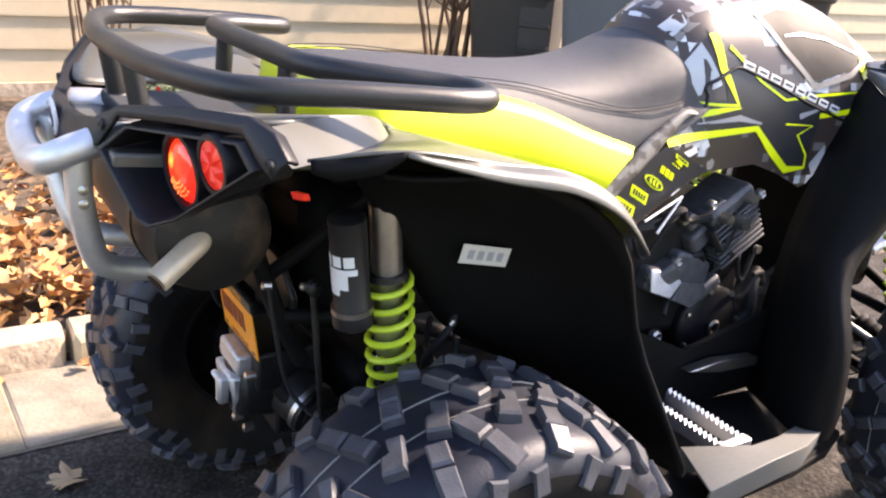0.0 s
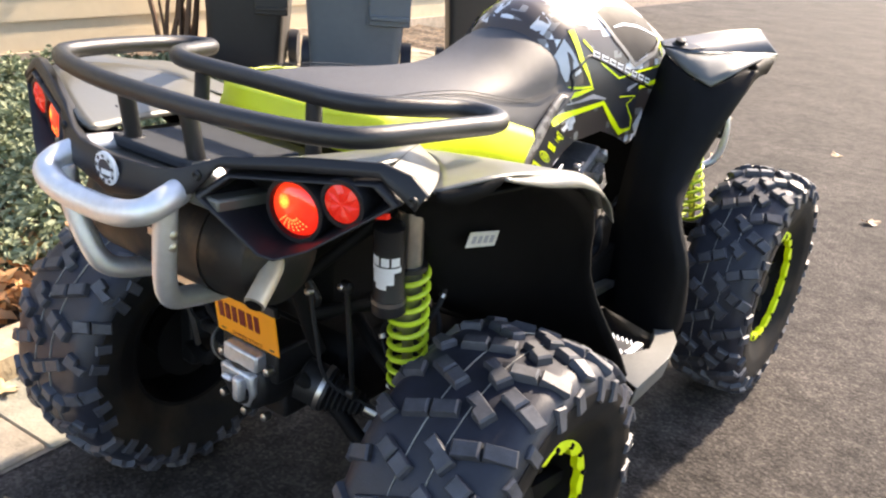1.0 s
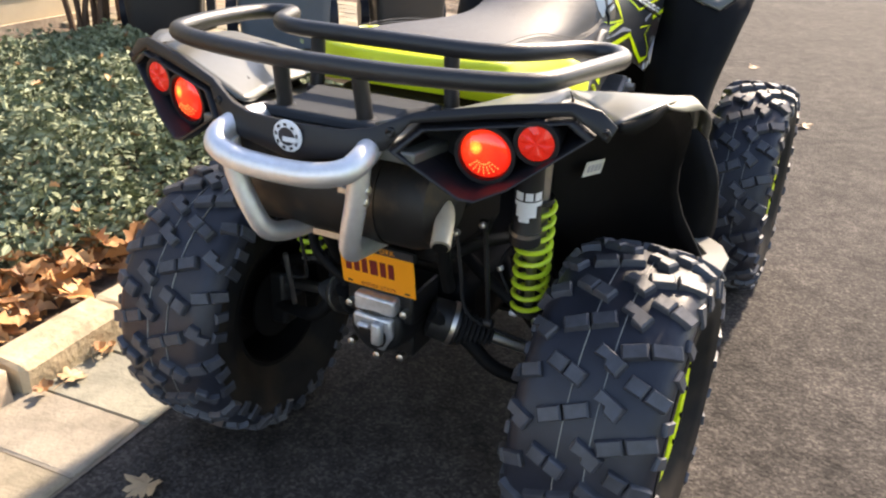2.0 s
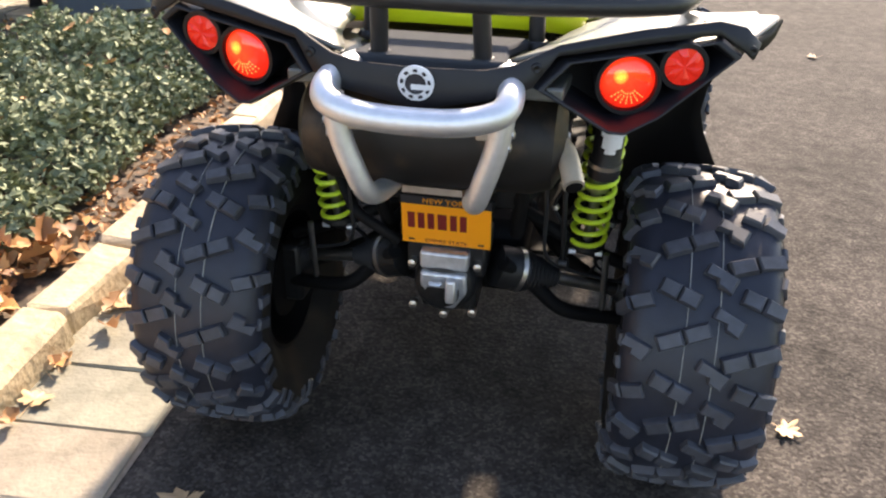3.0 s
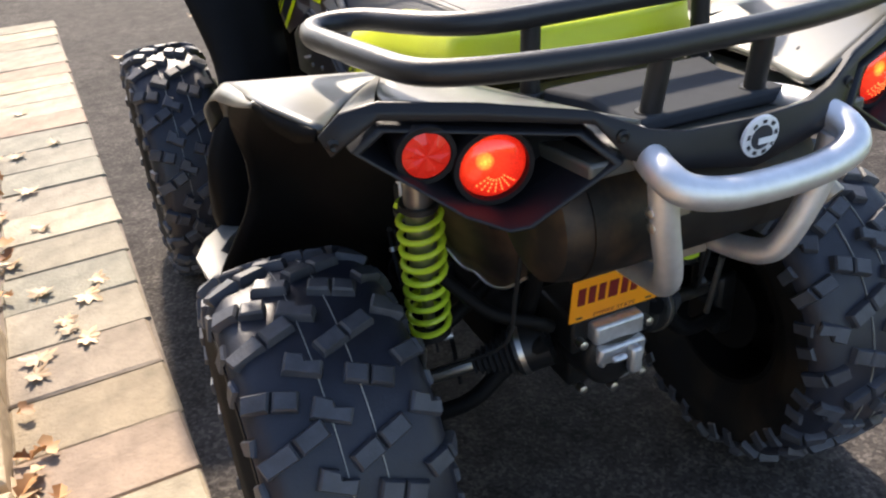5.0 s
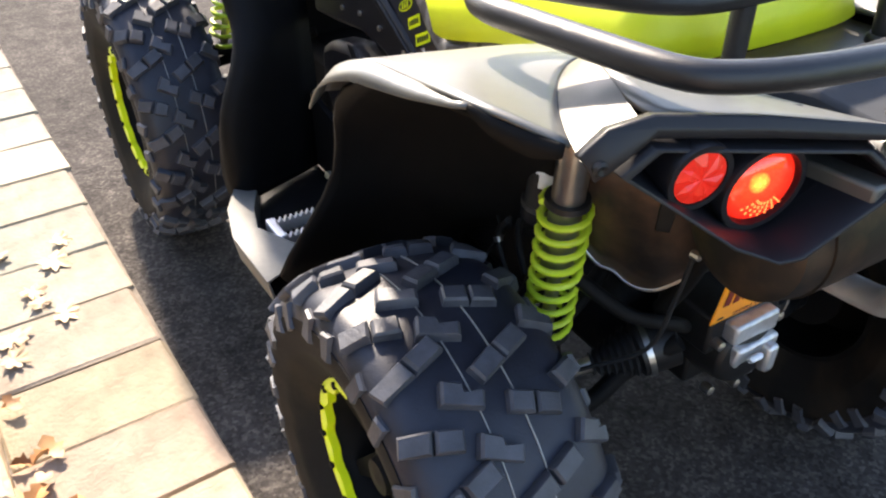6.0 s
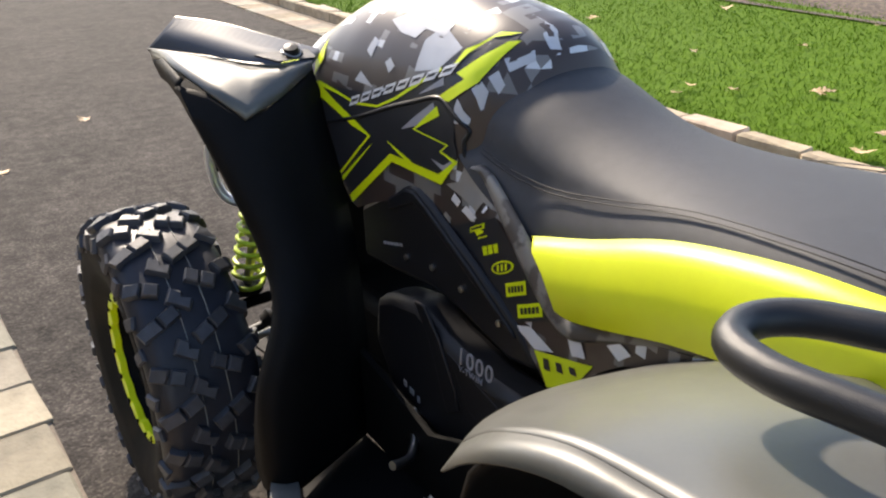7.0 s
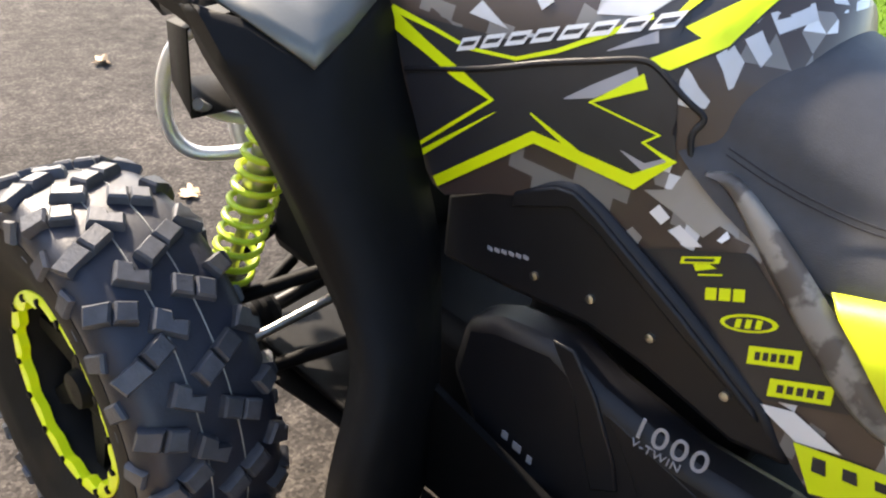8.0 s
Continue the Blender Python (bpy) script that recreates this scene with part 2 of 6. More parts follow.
SIDING = mat("tan_siding", (0.56, 0.46, 0.31), 0.6, vary=0.08, scale=12, rand=0.03, bump=0.2, bump_scale=60)
STEM = mat("twig_bark", (0.13, 0.075, 0.045), 0.8, vary=0.3, scale=60, bump=0.5)
BIN_GREY = mat("grey_bin_plastic", (0.085, 0.105, 0.125), 0.45, vary=0.08, bump=0.15)
BIN_DARK = mat("dark_bin_plastic", (0.03, 0.028, 0.027), 0.5, vary=0.1, bump=0.15)


# ---- mesh helpers ----
def part(name, bm, material, parent=None, label="", smooth=40, bevel=0.0, subsurf=0, solid=0.0, flip=False):
    """Links a bmesh as one mesh object, under a thing or a part if one is given."""
    bmesh.ops.recalc_face_normals(bm, faces=bm.faces)
    if flip:
        bmesh.ops.reverse_faces(bm, faces=bm.faces)
    me = bpy.data.meshes.new(name)
    bm.to_mesh(me)
    bm.free()
    me.materials.append(material)
    if smooth:
        me.polygons.foreach_set("use_smooth", [True] * len(me.polygons))
        if smooth < 180:
            me.set_sharp_from_angle(angle=radians(smooth))
    ob = new(name, me)
    if parent:
        ob.parent = parent
    if subsurf:
        mod = ob.modifiers.new("subsurf", "SUBSURF")
        mod.levels = mod.render_levels = subsurf
    if solid:
        mod = ob.modifiers.new("solid", "SOLIDIFY")
        mod.thickness, mod.offset = solid, 0
    if bevel:
        mod = ob.modifiers.new("bevel", "BEVEL")
        mod.width, mod.segments, mod.limit_method = bevel, 2, "ANGLE"
    if label:
        tagged(ob, label)
    return ob


def thing(name, label, category, group="", kind="", at=(0, 0, 0)):
    ob = new(name)
    ob.location = at
    return tagged(ob, label, category, group, kind)


def smoothed(points, n=6, closed=False):
    """A Catmull-Rom curve through points."""
    pts = [Vector(p) for p in points]
    out, m = [], len(pts)
    for i in range(m if closed else m - 1):
        if closed:
            a, b, c, d = (pts[(i + k) % m] for k in (-1, 0, 1, 2))
        else:
            a, b, c, d = pts[max(i - 1, 0)], pts[i], pts[i + 1], pts[min(i + 2, m - 1)]
        for k in range(n):
            t = k / n
            out.append(0.5 * ((2 * b) + (c - a) * t + (2 * a - 5 * b + 4 * c - d) * t * t + (3 * b - a - 3 * c + d) * t ** 3))
    if not closed:
        out.append(pts[-1])
    return out


def tube(points, r, n=6, segs=12, closed=False, bm=None, smooth=True, taper=1.0):
    """A round tube along a smooth curve."""
    bm = bm or bmesh.new()
    pts = smoothed(points, n, closed) if smooth else [Vector(p) for p in points]
    rings, up, m = [], None, len(pts)
    for i, p in enumerate(pts):
        q = pts[(i + 1) % m] if closed or i < m - 1 else p
        o = pts[i - 1] if closed or i else p
        d = (q - o).normalized()
        if up is None:
            up = d.orthogonal().normalized()
        up = (up - d * up.dot(d)).normalized()
        side = d.cross(up)
        rad = r * (1 + (taper - 1) * i / max(1, m - 1))
        rings.append([bm.verts.new(p + rad * (math.cos(a) * up + math.sin(a) * side)) for a in (2 * math.pi * k / segs for k in range(segs))])
    pairs = list(zip(rings, rings[1:]))
    if closed:
        best = min(range(segs), key=lambda s: (rings[-1][0].co - rings[0][s].co).length)
        pairs.append((rings[-1], rings[0][best:] + rings[0][:best]))
    for a, b in pairs:
        for k in range(segs):
            bm.faces.new((a[k], a[(k + 1) % segs], b[(k + 1) % segs], b[k]))
    if not closed:
        bm.faces.new(rings[0]), bm.faces.new(rings[-1])
    return bm


def lathe(profile, segs=48, m=None, bm=None, closed=False):
    """Turns (along, radius) pairs round the x axis; m places it."""
    bm = bm or bmesh.new()
    m = m or Matrix()
    rings = [[bm.verts.new(m @ Vector((x, r * math.cos(a), r * math.sin(a)))) for a in (2 * math.pi * k / segs for k in range(segs))] for x, r in profile]
    pairs = list(zip(rings, rings[1:])) + ([(rings[-1], rings[0])] if closed else [])
    for a, b in pairs:
        for k in range(segs):
            bm.faces.new((a[k], a[(k + 1) % segs], b[(k + 1) % segs], b[k]))
    if not closed:
        for ring, (x, r) in ((rings[0], profile[0]), (rings[-1], profile[-1])):
            if r > 1e-4:
                bm.faces.new(ring)
    return bm


def axis_to(a, b):
    """A pose whose x axis runs from a to b."""
    a, b = Vector(a), Vector(b)
    return Matrix.Translation(a) @ (b - a).to_track_quat("X", "Z").to_matrix().to_4x4()


def rod(a, b, r, segs=16, bm=None, r2=None):
    return lathe([(0, r), ((Vector(b) - Vector(a)).length, r if r2 is None else r2)], segs, axis_to(a, b), bm)


def loft(rows, bm=None, closed=False):
    bm = bm or bmesh.new()
    grid = [[bm.verts.new(p) for p in row] for row in rows]
    for a, b in zip(grid, grid[1:]):
        n = len(a)
        for k in range(n if closed else n - 1):
            bm.faces.new((a[k], a[(k + 1) % n], b[(k + 1) % n], b[k]))
    return bm


def slab(points, shift, bm=None):
    """A flat outline pulled by a vector into a solid."""
    bm = bm or bmesh.new()
    a = [bm.verts.new(p) for p in points]
    b = [bm.verts.new(Vector(p) + Vector(shift)) for p in points]
    bm.faces.new(a), bm.faces.new(b[::-1])
    n = len(a)
    for k in range(n):
        bm.faces.new((a[k], b[k], b[(k + 1) % n], a[(k + 1) % n]))
    return bm


def box(center, size, bm=None, m=None):
    bm = bm or bmesh.new()
    t = Matrix.Translation(center) @ Matrix.Diagonal((*size, 1))
    bmesh.ops.create_cube(bm, size=1, matrix=(m @ t) if m else t)
    return bm


def mx(points, s):
    """Points with x mirrored for the other side."""
    return [(s * p[0], p[1], p[2]) for p in points]


# ---- ground and surroundings ----
def sheet(name, x0, x1, y0, y1, z, material, label, category, nx=1, ny=1, wave=0.0):
    bm = bmesh.new()
    rows = [[(x0 + (x1 - x0) * i / nx, y0 + (y1 - y0) * j / ny, z + (wave * (noise.noise((i * 0.37, j * 0.41, 1.3))) if 0 < i < nx else 0)) for i in range(nx + 1)] for j in range(ny + 1)]
    return tagged(part(name, loft(rows, bm), material), label, category, kind="structure")


sheet("ground", -400, 400, -400, 400, -0.06, SOIL, "bare brown earth reaching to the horizon", "ground")
sheet("driveway", -0.86, 2.3, -8, 60, 0.0, ASPHALT, "dark grey asphalt driveway with fine worn aggregate", "driveway")
sheet("bed_soil", -4.9, -1.15, -8, 2.93, 0.03, SOIL, "brown mulch of a planting bed beside the kerb", "soil", 40, 80, 0.03)
sheet("side_driveway", -4.6, -0.86, 4.98, 60, 0.0, ASPHALT, "dark grey asphalt where the driveway widens past the bed", "driveway")
sheet("far_bed_soil", -4.9, -1.25, 5.0, 6.3, 0.03, SOIL, "brown mulch of the bed past the walkway", "soil", 20, 40, 0.03)
sheet("lawn_turf", 2.66, 40, -30, 60, 0.07, TURF, "green lawn turf past the stone kerb", "lawn")


def block_mesh(name, sx, sy, sz, rough, seed, edge=0.012):
    """A stone with worn edges: a chamfered block with uneven corners."""
    rng = random.Random(seed)
    bm = bmesh.new()
    bmesh.ops.create_cube(bm, size=1, matrix=Matrix.Diagonal((sx, sy, sz, 1)))
    bmesh.ops.bevel(bm, geom=bm.edges[:], offset=edge, segments=1, affect="EDGES")
    for v in bm.verts:
        v.co += Vector([rng.uniform(-rough, rough) for _ in range(3)])
    bmesh.ops.recalc_face_normals(bm, faces=bm.faces)
    me = bpy.data.meshes.new(name)
    bm.to_mesh(me)
    bm.free()
    return me


def pieces(owner, name, meshes, material, places, seed):
    rng = random.Random(seed)
    for me in meshes:
        if not me.materials:
            me.materials.append(material)
    for x, y, z, turn, *long in places:
        ob = new(name, rng.choice(meshes))
        ob.parent = owner
        ob.location = (x, y, z)
        ob.rotation_euler = (0, 0, radians(turn))
        if long:
            ob.scale = (1, long[0], 1)


def border_x(y):
    return -0.652 - 0.028 * y


def border():
    rng = random.Random(3)
    base = bmesh.new()
    loft([[(border_x(y) + 0.005, y, 0.004), (border_x(y) - 0.40, y, 0.004)] for y in (-8, 0, 5.06)], base)
    strip = tagged(part("pavement", base, JOINT), "soldier course of tan concrete pavers edging the driveway", "pavement", kind="structure")
    meshes = [block_mesh("paver", 0.374, 0.2225, 0.05, 0.0030, k, 0.0065) for k in range(8)]
    joints = [-0.285, -0.065, 0.145, 0.342, 0.560, 0.785, 1.010, 1.235, 1.465]
    joints = [-0.285 - 0.222 * k for k in range(8, 0, -1)] + joints + [1.465 + 0.2255 * k for k in range(1, 17)]
    spots = []
    for a, b in zip(joints, joints[1:]):
        y = (a + b) / 2 - 0.012
        spots.append((border_x(y) - 0.188 + rng.uniform(-0.007, 0.007), y, -0.012 + rng.uniform(-0.002, 0.003), 3.4 + rng.uniform(-0.5, 0.5), (b - a - 0.0015) / 0.2225))
    return strip, meshes, spots


def kerb_row(x_of, y0, y1, seed, label, zc=0.045):
    rng = random.Random(seed)
    bm = bmesh.new()
    loft([[(x_of(y) - 0.05, y, 0.02), (x_of(y) + 0.05, y, 0.02)] for y in (y0, y1)], bm)
    base = tagged(part("kerb", bm, JOINT), label, "kerb", kind="structure")
    meshes = [block_mesh("kerb_stone", 0.13, 0.36, 0.12, 0.008, seed * 10 + k, 0.014) for k in range(6)]
    spots, y = [], y0
    while y < y1:
        spots.append((x_of(y) + rng.uniform(-0.008, 0.008), y + 0.18, zc - 0.01 + rng.uniform(-0.006, 0.006), rng.uniform(-1.5, 2.5)))
        y += 0.37
    return base, meshes, spots


def kerb_x(y):
    return float(np.interp(y, [-2.2, -0.3, 0.25, 0.9, 1.5, 2.4, 4.7, 6.0], [-1.05, -1.07, -1.09, -1.14, -1.18, -1.22, -1.30, -1.34]))


def leaf_outline(rng, size):
    """A lobed oak leaf: pointed lobes and deep bays, as (x, y) points from the stalk round to the stalk."""
    pts = []
    lobes = ((-150, 0.30), (-118, 0.46), (-72, 0.56), (-34, 0.50), (0, 0.62), (34, 0.50), (72, 0.56), (118, 0.46), (150, 0.30))
    for k, (a, r) in enumerate(lobes):
        a, r = radians(a + rng.uniform(-5, 5)), r * size * rng.uniform(0.85, 1.1)
        for da, q in ((-0.17, 0.84), (0.0, 1.0), (0.17, 0.82)):
            pts.append((r * q * math.sin(a + da), r * q * math.cos(a + da)))
        if k < len(lobes) - 1:
            b = (a + radians(lobes[k + 1][0])) / 2
            pts.append((0.31 * size * math.sin(b), 0.31 * size * math.cos(b)))
    return pts


def add_leaf(bm, rng, size, m):
    outline = leaf_outline(rng, size)
    curl, bend, twist = rng.uniform(0.1, 0.9) / size, rng.uniform(-0.5, 0.7) / size, rng.uniform(-0.6, 0.6) / size

    def lift(x, y, f=1.0):
        return m @ Vector((x * f, y * f, (curl * x * x + bend * y * y + twist * x * y) * f + 0.004 + rng.uniform(0, 0.002)))
    hub = bm.verts.new(lift(0, 0))
    inner = [bm.verts.new(lift(x, y, 0.45)) for x, y in outline]
    outer = [bm.verts.new(lift(x, y)) for x, y in outline]
    for k in range(len(outline) - 1):
        bm.faces.new((hub, inner[k], inner[k + 1])), bm.faces.new((inner[k], outer[k], outer[k + 1], inner[k + 1]))
    w = 0.012 * size
    bm.faces.new([bm.verts.new(lift(*q)) for q in ((-w, 0.0), (w, 0.0), (w, -0.62 * size), (-w, -0.62 * size))])


def add_small_leaf(bm, rng, size, m):
    """A curled, lobed leaf of the litter, folded along its midrib."""
    fold, curl = rng.uniform(0.1, 1.1), rng.uniform(-0.6, 0.9)
    put = lambda x, y: bm.verts.new(m @ Vector((x * size, y * size, size * (fold * abs(x) + curl * y * y + rng.uniform(-0.03, 0.05)))))
    rib = [put(0, y) for y in (-0.62, -0.28, 0.1, 0.62)]
    for side in (-1, 1):
        rim = [put(side * x * rng.uniform(0.8, 1.2), y) for x, y in ((0.26, -0.40), (0.20, -0.22), (0.44, -0.02), (0.24, 0.12), (0.30, 0.38))]
        for f in ((rib[0], rim[0], rib[1]), (rim[0], rim[1], rib[1]), (rib[1], rim[1], rim[2], rib[2]), (rim[2], rim[3], rib[2]), (rib[2], rim[3], rim[4], rib[3])):
            bm.faces.new(f if side > 0 else f[::-1])


def leaf_meshes():
    out = []
    for k in range(5):
        rng = random.Random(40 + k)
        bm = bmesh.new()
        add_leaf(bm, rng, 0.085, Matrix())
        me = bpy.data.meshes.new("fallen_leaf")
        bm.to_mesh(me)
        bm.free()
        me.materials.append(DRY_PALE)
        me.polygons.foreach_set("use_smooth", [True] * len(me.polygons))
        out.append(me)
    return out


LEAVES = leaf_meshes()


def fallen_leaf(x, y, z, size, turn, k, where):
    ob = new("fallen_leaf", LEAVES[k % len(LEAVES)])
    ob.matrix_world = pose(x, y, z, 4 * math.sin(k * 2.1), 5 * math.cos(k * 1.7), turn) @ Matrix.Diagonal((size, size, size, 1))
    tagged(ob, "dry tan oak leaf lying " + where, "leaf", "fallen leaves")


rng = random.Random(12)
for k, (x, y, s) in enumerate(((-0.48, -0.44, 1.15), (0.745, 0.046, 0.8), (0.50, 3.31, 1.2), (0.24, 2.24, 1.0), (-0.49, 3.87, 1.0), (0.05, 4.6, 0.9), (1.4, 3.4, 0.9), (1.75, 5.2, 0.8))):
    fallen_leaf(x, y, 0.002, s, rng.uniform(0, 360), k, "on the asphalt")
for k, (x, y, s) in enumerate(((-0.85, 0.975, 0.95), (-0.83, 1.21, 1.1), (-0.90, 1.10, 0.8), (-0.98, 0.86, 0.9), (-0.93, 0.28, 1.35), (-0.98, 0.20, 1.1), (-1.0, -0.13, 0.9), (-0.95, 1.75, 0.9), (-0.98, 2.1, 1.0), (-0.88, 2.6, 0.8), (-1.0, 3.1, 0.9), (-0.8, 1.3, 0.8), (-0.99, 0.36, 1.5), (-0.96, 0.18, 1.0), (-1.02, 0.42, 1.2), (-0.97, 0.93, 1.1), (-0.89, 1.04, 0.8), (-1.05, 1.52, 1.1), (-1.02, 2.52, 0.9), (-0.98, -0.10, 0.9), (-0.95, -0.24, 1.0), (-0.96, 1.29, 1.0))):
    fallen_leaf(x, y, 0.018, s, rng.uniform(0, 360), k + 3, "on the pavers")
for k in range(46):
    fallen_leaf(2.82 + rng.random() ** 1.6 * 4.5, rng.uniform(-0.5, 7.5), 0.10, rng.uniform(0.7, 1.5), rng.uniform(0, 360), k + 1, "on the lawn")


def cover_height(x, y):
    """The mound of the groundcover."""
    d = min(1.0, max(0.0, (-1.36 + 0.05 * math.sin(y * 3.1) - x) / 0.35)) * min(1.0, max(0.0, (2.35 - y - 0.35 * math.sin(x * 4.0)) / 0.4)) * min(1.0, max(0.0, (y - 0.10 - 0.16 * math.sin(x * 5.0)) / 0.4))
    return d ** 0.6 * (0.20 + 0.11 * noise.noise((x * 2.3, y * 2.3, 0)) + 0.09 * noise.noise((x * 6, y * 6, 2)))


def leaf_litter():
    """Brown fallen leaves, heaped along the bed's kerb."""
    rng = random.Random(5)
    bm = bmesh.new()
    for _ in range(900):
        x = -1.2 - (abs(rng.gauss(0, 0.25)) if rng.random() < 0.6 else rng.uniform(0, 2.6))
        add_small_leaf(bm, rng, rng.uniform(0.022, 0.042), pose(x, rng.uniform(0.3, 2.85), 0.045 + rng.uniform(0, 0.03), rng.uniform(-35, 35), rng.uniform(-35, 35), rng.uniform(0, 360)))
    for _ in range(2100):
        x, y = -1.2 - abs(rng.gauss(0, 0.75)), rng.uniform(-2.4, 0.45)
        add_small_leaf(bm, rng, rng.uniform(0.045, 0.09), pose(x, y, 0.05 + rng.uniform(0, 0.07), rng.uniform(-35, 35), rng.uniform(-35, 35), rng.uniform(0, 360)))
    for _ in range(40):
        x, y = rng.uniform(-3.4, -1.45), rng.uniform(0.2, 2.2)
        add_small_leaf(bm, rng, rng.uniform(0.035, 0.07), pose(x, y, 0.06 + cover_height(x, y) * 1.02, rng.uniform(-35, 35), rng.uniform(-35, 35), rng.uniform(0, 360)))
    for _ in range(34):
        y = rng.choice((-0.6, -0.1, 0.35, 0.6, 1.3, 1.9, 2.5)) + rng.gauss(0, 0.12)
        add_small_leaf(bm, rng, rng.uniform(0.03, 0.07), pose(kerb_x(y) + 0.10 + abs(rng.gauss(0, 0.03)), y, 0.03, rng.uniform(-20, 20), rng.uniform(-20, 20), rng.uniform(0, 360)))
    ob = part("leaf_litter", bm, DRY)
    tagged(ob, "heaps of brown fallen oak leaves along the bed", "leaves", kind="stuff")


leaf_litter()
sheet("lawn_bed_soil", 6.2, 14, -6, 40, 0.085, SOIL, "brown mulch of the bed past the lawn", "soil", 30, 60, 0.04)


def groundcover():
    """Low evergreen shrubs, leaf by leaf."""
    rng = random.Random(8)
    verts, faces = [], []
    for _ in range(46000):
        x, y = -1.3 - rng.random() ** 1.25 * 2.6, rng.uniform(-0.1, 2.5)
        h = cover_height(x, y)
        if h < 0.05:
            continue
        z = 0.04 + h * (0.25 + 0.85 * rng.random() ** 0.45) + (rng.uniform(0, 0.05) if rng.random() < 0.06 else 0)
        s = rng.uniform(0.012, 0.026)
        m = pose(x, y, z, rng.gauss(0, 42), rng.gauss(0, 42), rng.uniform(0, 360))
        n = len(verts)
        for px, py, pz in ((0, -1, 0), (0.5, -0.2, 0.14), (0.38, 0.5, 0.12), (0, 1, -0.1), (-0.38, 0.5, 0.12), (-0.5, -0.2, 0.14)):
            verts.append(m @ Vector((px * s, py * s, pz * s)))
        faces += [(n, n + 1, n + 2, n + 3), (n, n + 3, n + 4, n + 5)]
    me = bpy.data.meshes.new("groundcover_shrub")
    me.from_pydata(verts, [], faces)
    me.materials.append(IVY)
    ob = new("groundcover_shrub", me)
    tagged(ob, "dense low evergreen shrubs with small dark green leaves", "shrubs", kind="stuff")


groundcover()


def lawn_grass():
    rng = random.Random(9)
    verts, faces = [], []
    for _ in range(60000):
        d = rng.random() ** 1.5
        x, y = 2.73 + d * 5.0, rng.uniform(-0.5, 8.5)
        a, h, w = rng.uniform(0, 6.28), rng.uniform(0.012, 0.035), rng.uniform(0.002, 0.0035) * (1 + d)
        lx, ly = rng.gauss(0, 0.014), rng.gauss(0, 0.014)
        n = len(verts)
        verts += [(x - w * math.cos(a), y - w * math.sin(a), 0.068), (x + w * math.cos(a), y + w * math.sin(a), 0.068), (x + lx, y + ly, 0.068 + h)]
        faces.append((n, n + 1, n + 2))
    me = bpy.data.meshes.new("grass")
    me.from_pydata(verts, [], faces)
    me.materials.append(GRASS)
    tagged(new("grass", me), "short green blades of a mown lawn", "grass", kind="stuff")


lawn_grass()

# house wall: overlapping boards
WALL_X = -4.75


def house_wall():
    bm = box((WALL_X - 0.12, 3.0, 1.6), (0.2, 16.0, 3.3))
    wall = tagged(part("wall_west", bm, SIDING, smooth=0), "house wall of tan painted clapboards, each lapped over the next", "wall", kind="structure")
    for k in range(15):
        z = 0.11 + 0.205 * k
        outline = [(WALL_X - 0.02, -5.0, z), (WALL_X + 0.022, -5.0, z), (WALL_X + 0.022, -5.0, z + 0.012), (WALL_X, -5.0, z + 0.225), (WALL_X - 0.02, -5.0, z + 0.225)]
        ob = part("clapboard", slab(outline, (0, 16.0, 0)), SIDING, wall, smooth=0)
    bm = box((WALL_X + 0.0, 3.0, 0.03), (0.10, 16.0, 0.16))
    part("foundation", bm, KERB, wall, smooth=0)


house_wall()


def bare_shrub(x, y, n, h, seed, thick=0.009):
    rng = random.Random(seed)
    ob = thing("bare_shrub", "leafless brown shrub stems standing against the house", "shrub", "shrubs by the wall", at=(x, y, 0.03))
    for k in range(n):
        a = rng.uniform(0, 6.28)
        lean = rng.uniform(0.05, 0.35)
        pts = [(rng.gauss(0, 0.08), rng.gauss(0, 0.10), -0.03)]
        for j in range(1, 5):
            pts.append((pts[-1][0] + lean * math.cos(a) * h / 4 * rng.uniform(0.3, 1.3), pts[-1][1] + lean * math.sin(a) * h / 4 * rng.uniform(0.3, 1.3), h * j / 4))
        r = thick * rng.uniform(0.5, 1.3)
        bm = tube(pts, r, 3, 6, taper=0.35)
        for j in range(3):
            q = Vector(pts[2 if j < 2 else 3])
            d = Vector((rng.gauss(0, 0.2), rng.gauss(0, 0.2), rng.uniform(0.2, 0.5)))
            tube([q, q + d * 0.5 + Vector((rng.gauss(0, .03), rng.gauss(0, .03), 0)), q + d], r * 0.45, 3, 5, bm=bm, taper=0.3)
        part("stem", bm, STEM, ob)
    return ob


bare_shrub(-4.2, 2.75, 12, 1.3, 1, 0.02)
bare_shrub(-4.25, 0.35, 16, 1.25, 2, 0.012)
bare_shrub(-4.3, 3.3, 9, 1.3, 3, 0.016)


def walkway():
    """A walk of rectangular pavers from the driveway to the house."""
    bm = bmesh.new()
    loft([[(-4.9, 2.93, 0.052), (-1.22, 2.93, 0.052)], [(-4.9, 5.0, 0.052), (-1.22, 5.0, 0.052)]], bm)
    walk_base = tagged(part("walkway", bm, JOINT), "paver walkway laid in offset rows across the bed", "walkway", kind="structure")
    rng = random.Random(6)
    meshes = [block_mesh("paver", 0.222, 0.148, 0.05, 0.002, 60 + k, 0.006) for k in range(4)]
    spots = []
    for j in range(13):
        y = 3.01 + 0.1545 * j
        for i in range(16):
            spots.append((-1.36 - 0.228 * i - (0.114 if j % 2 else 0), y, 0.036 + rng.uniform(-0.002, 0.002), rng.uniform(-0.6, 0.6)))
    return walk_base, meshes, spots


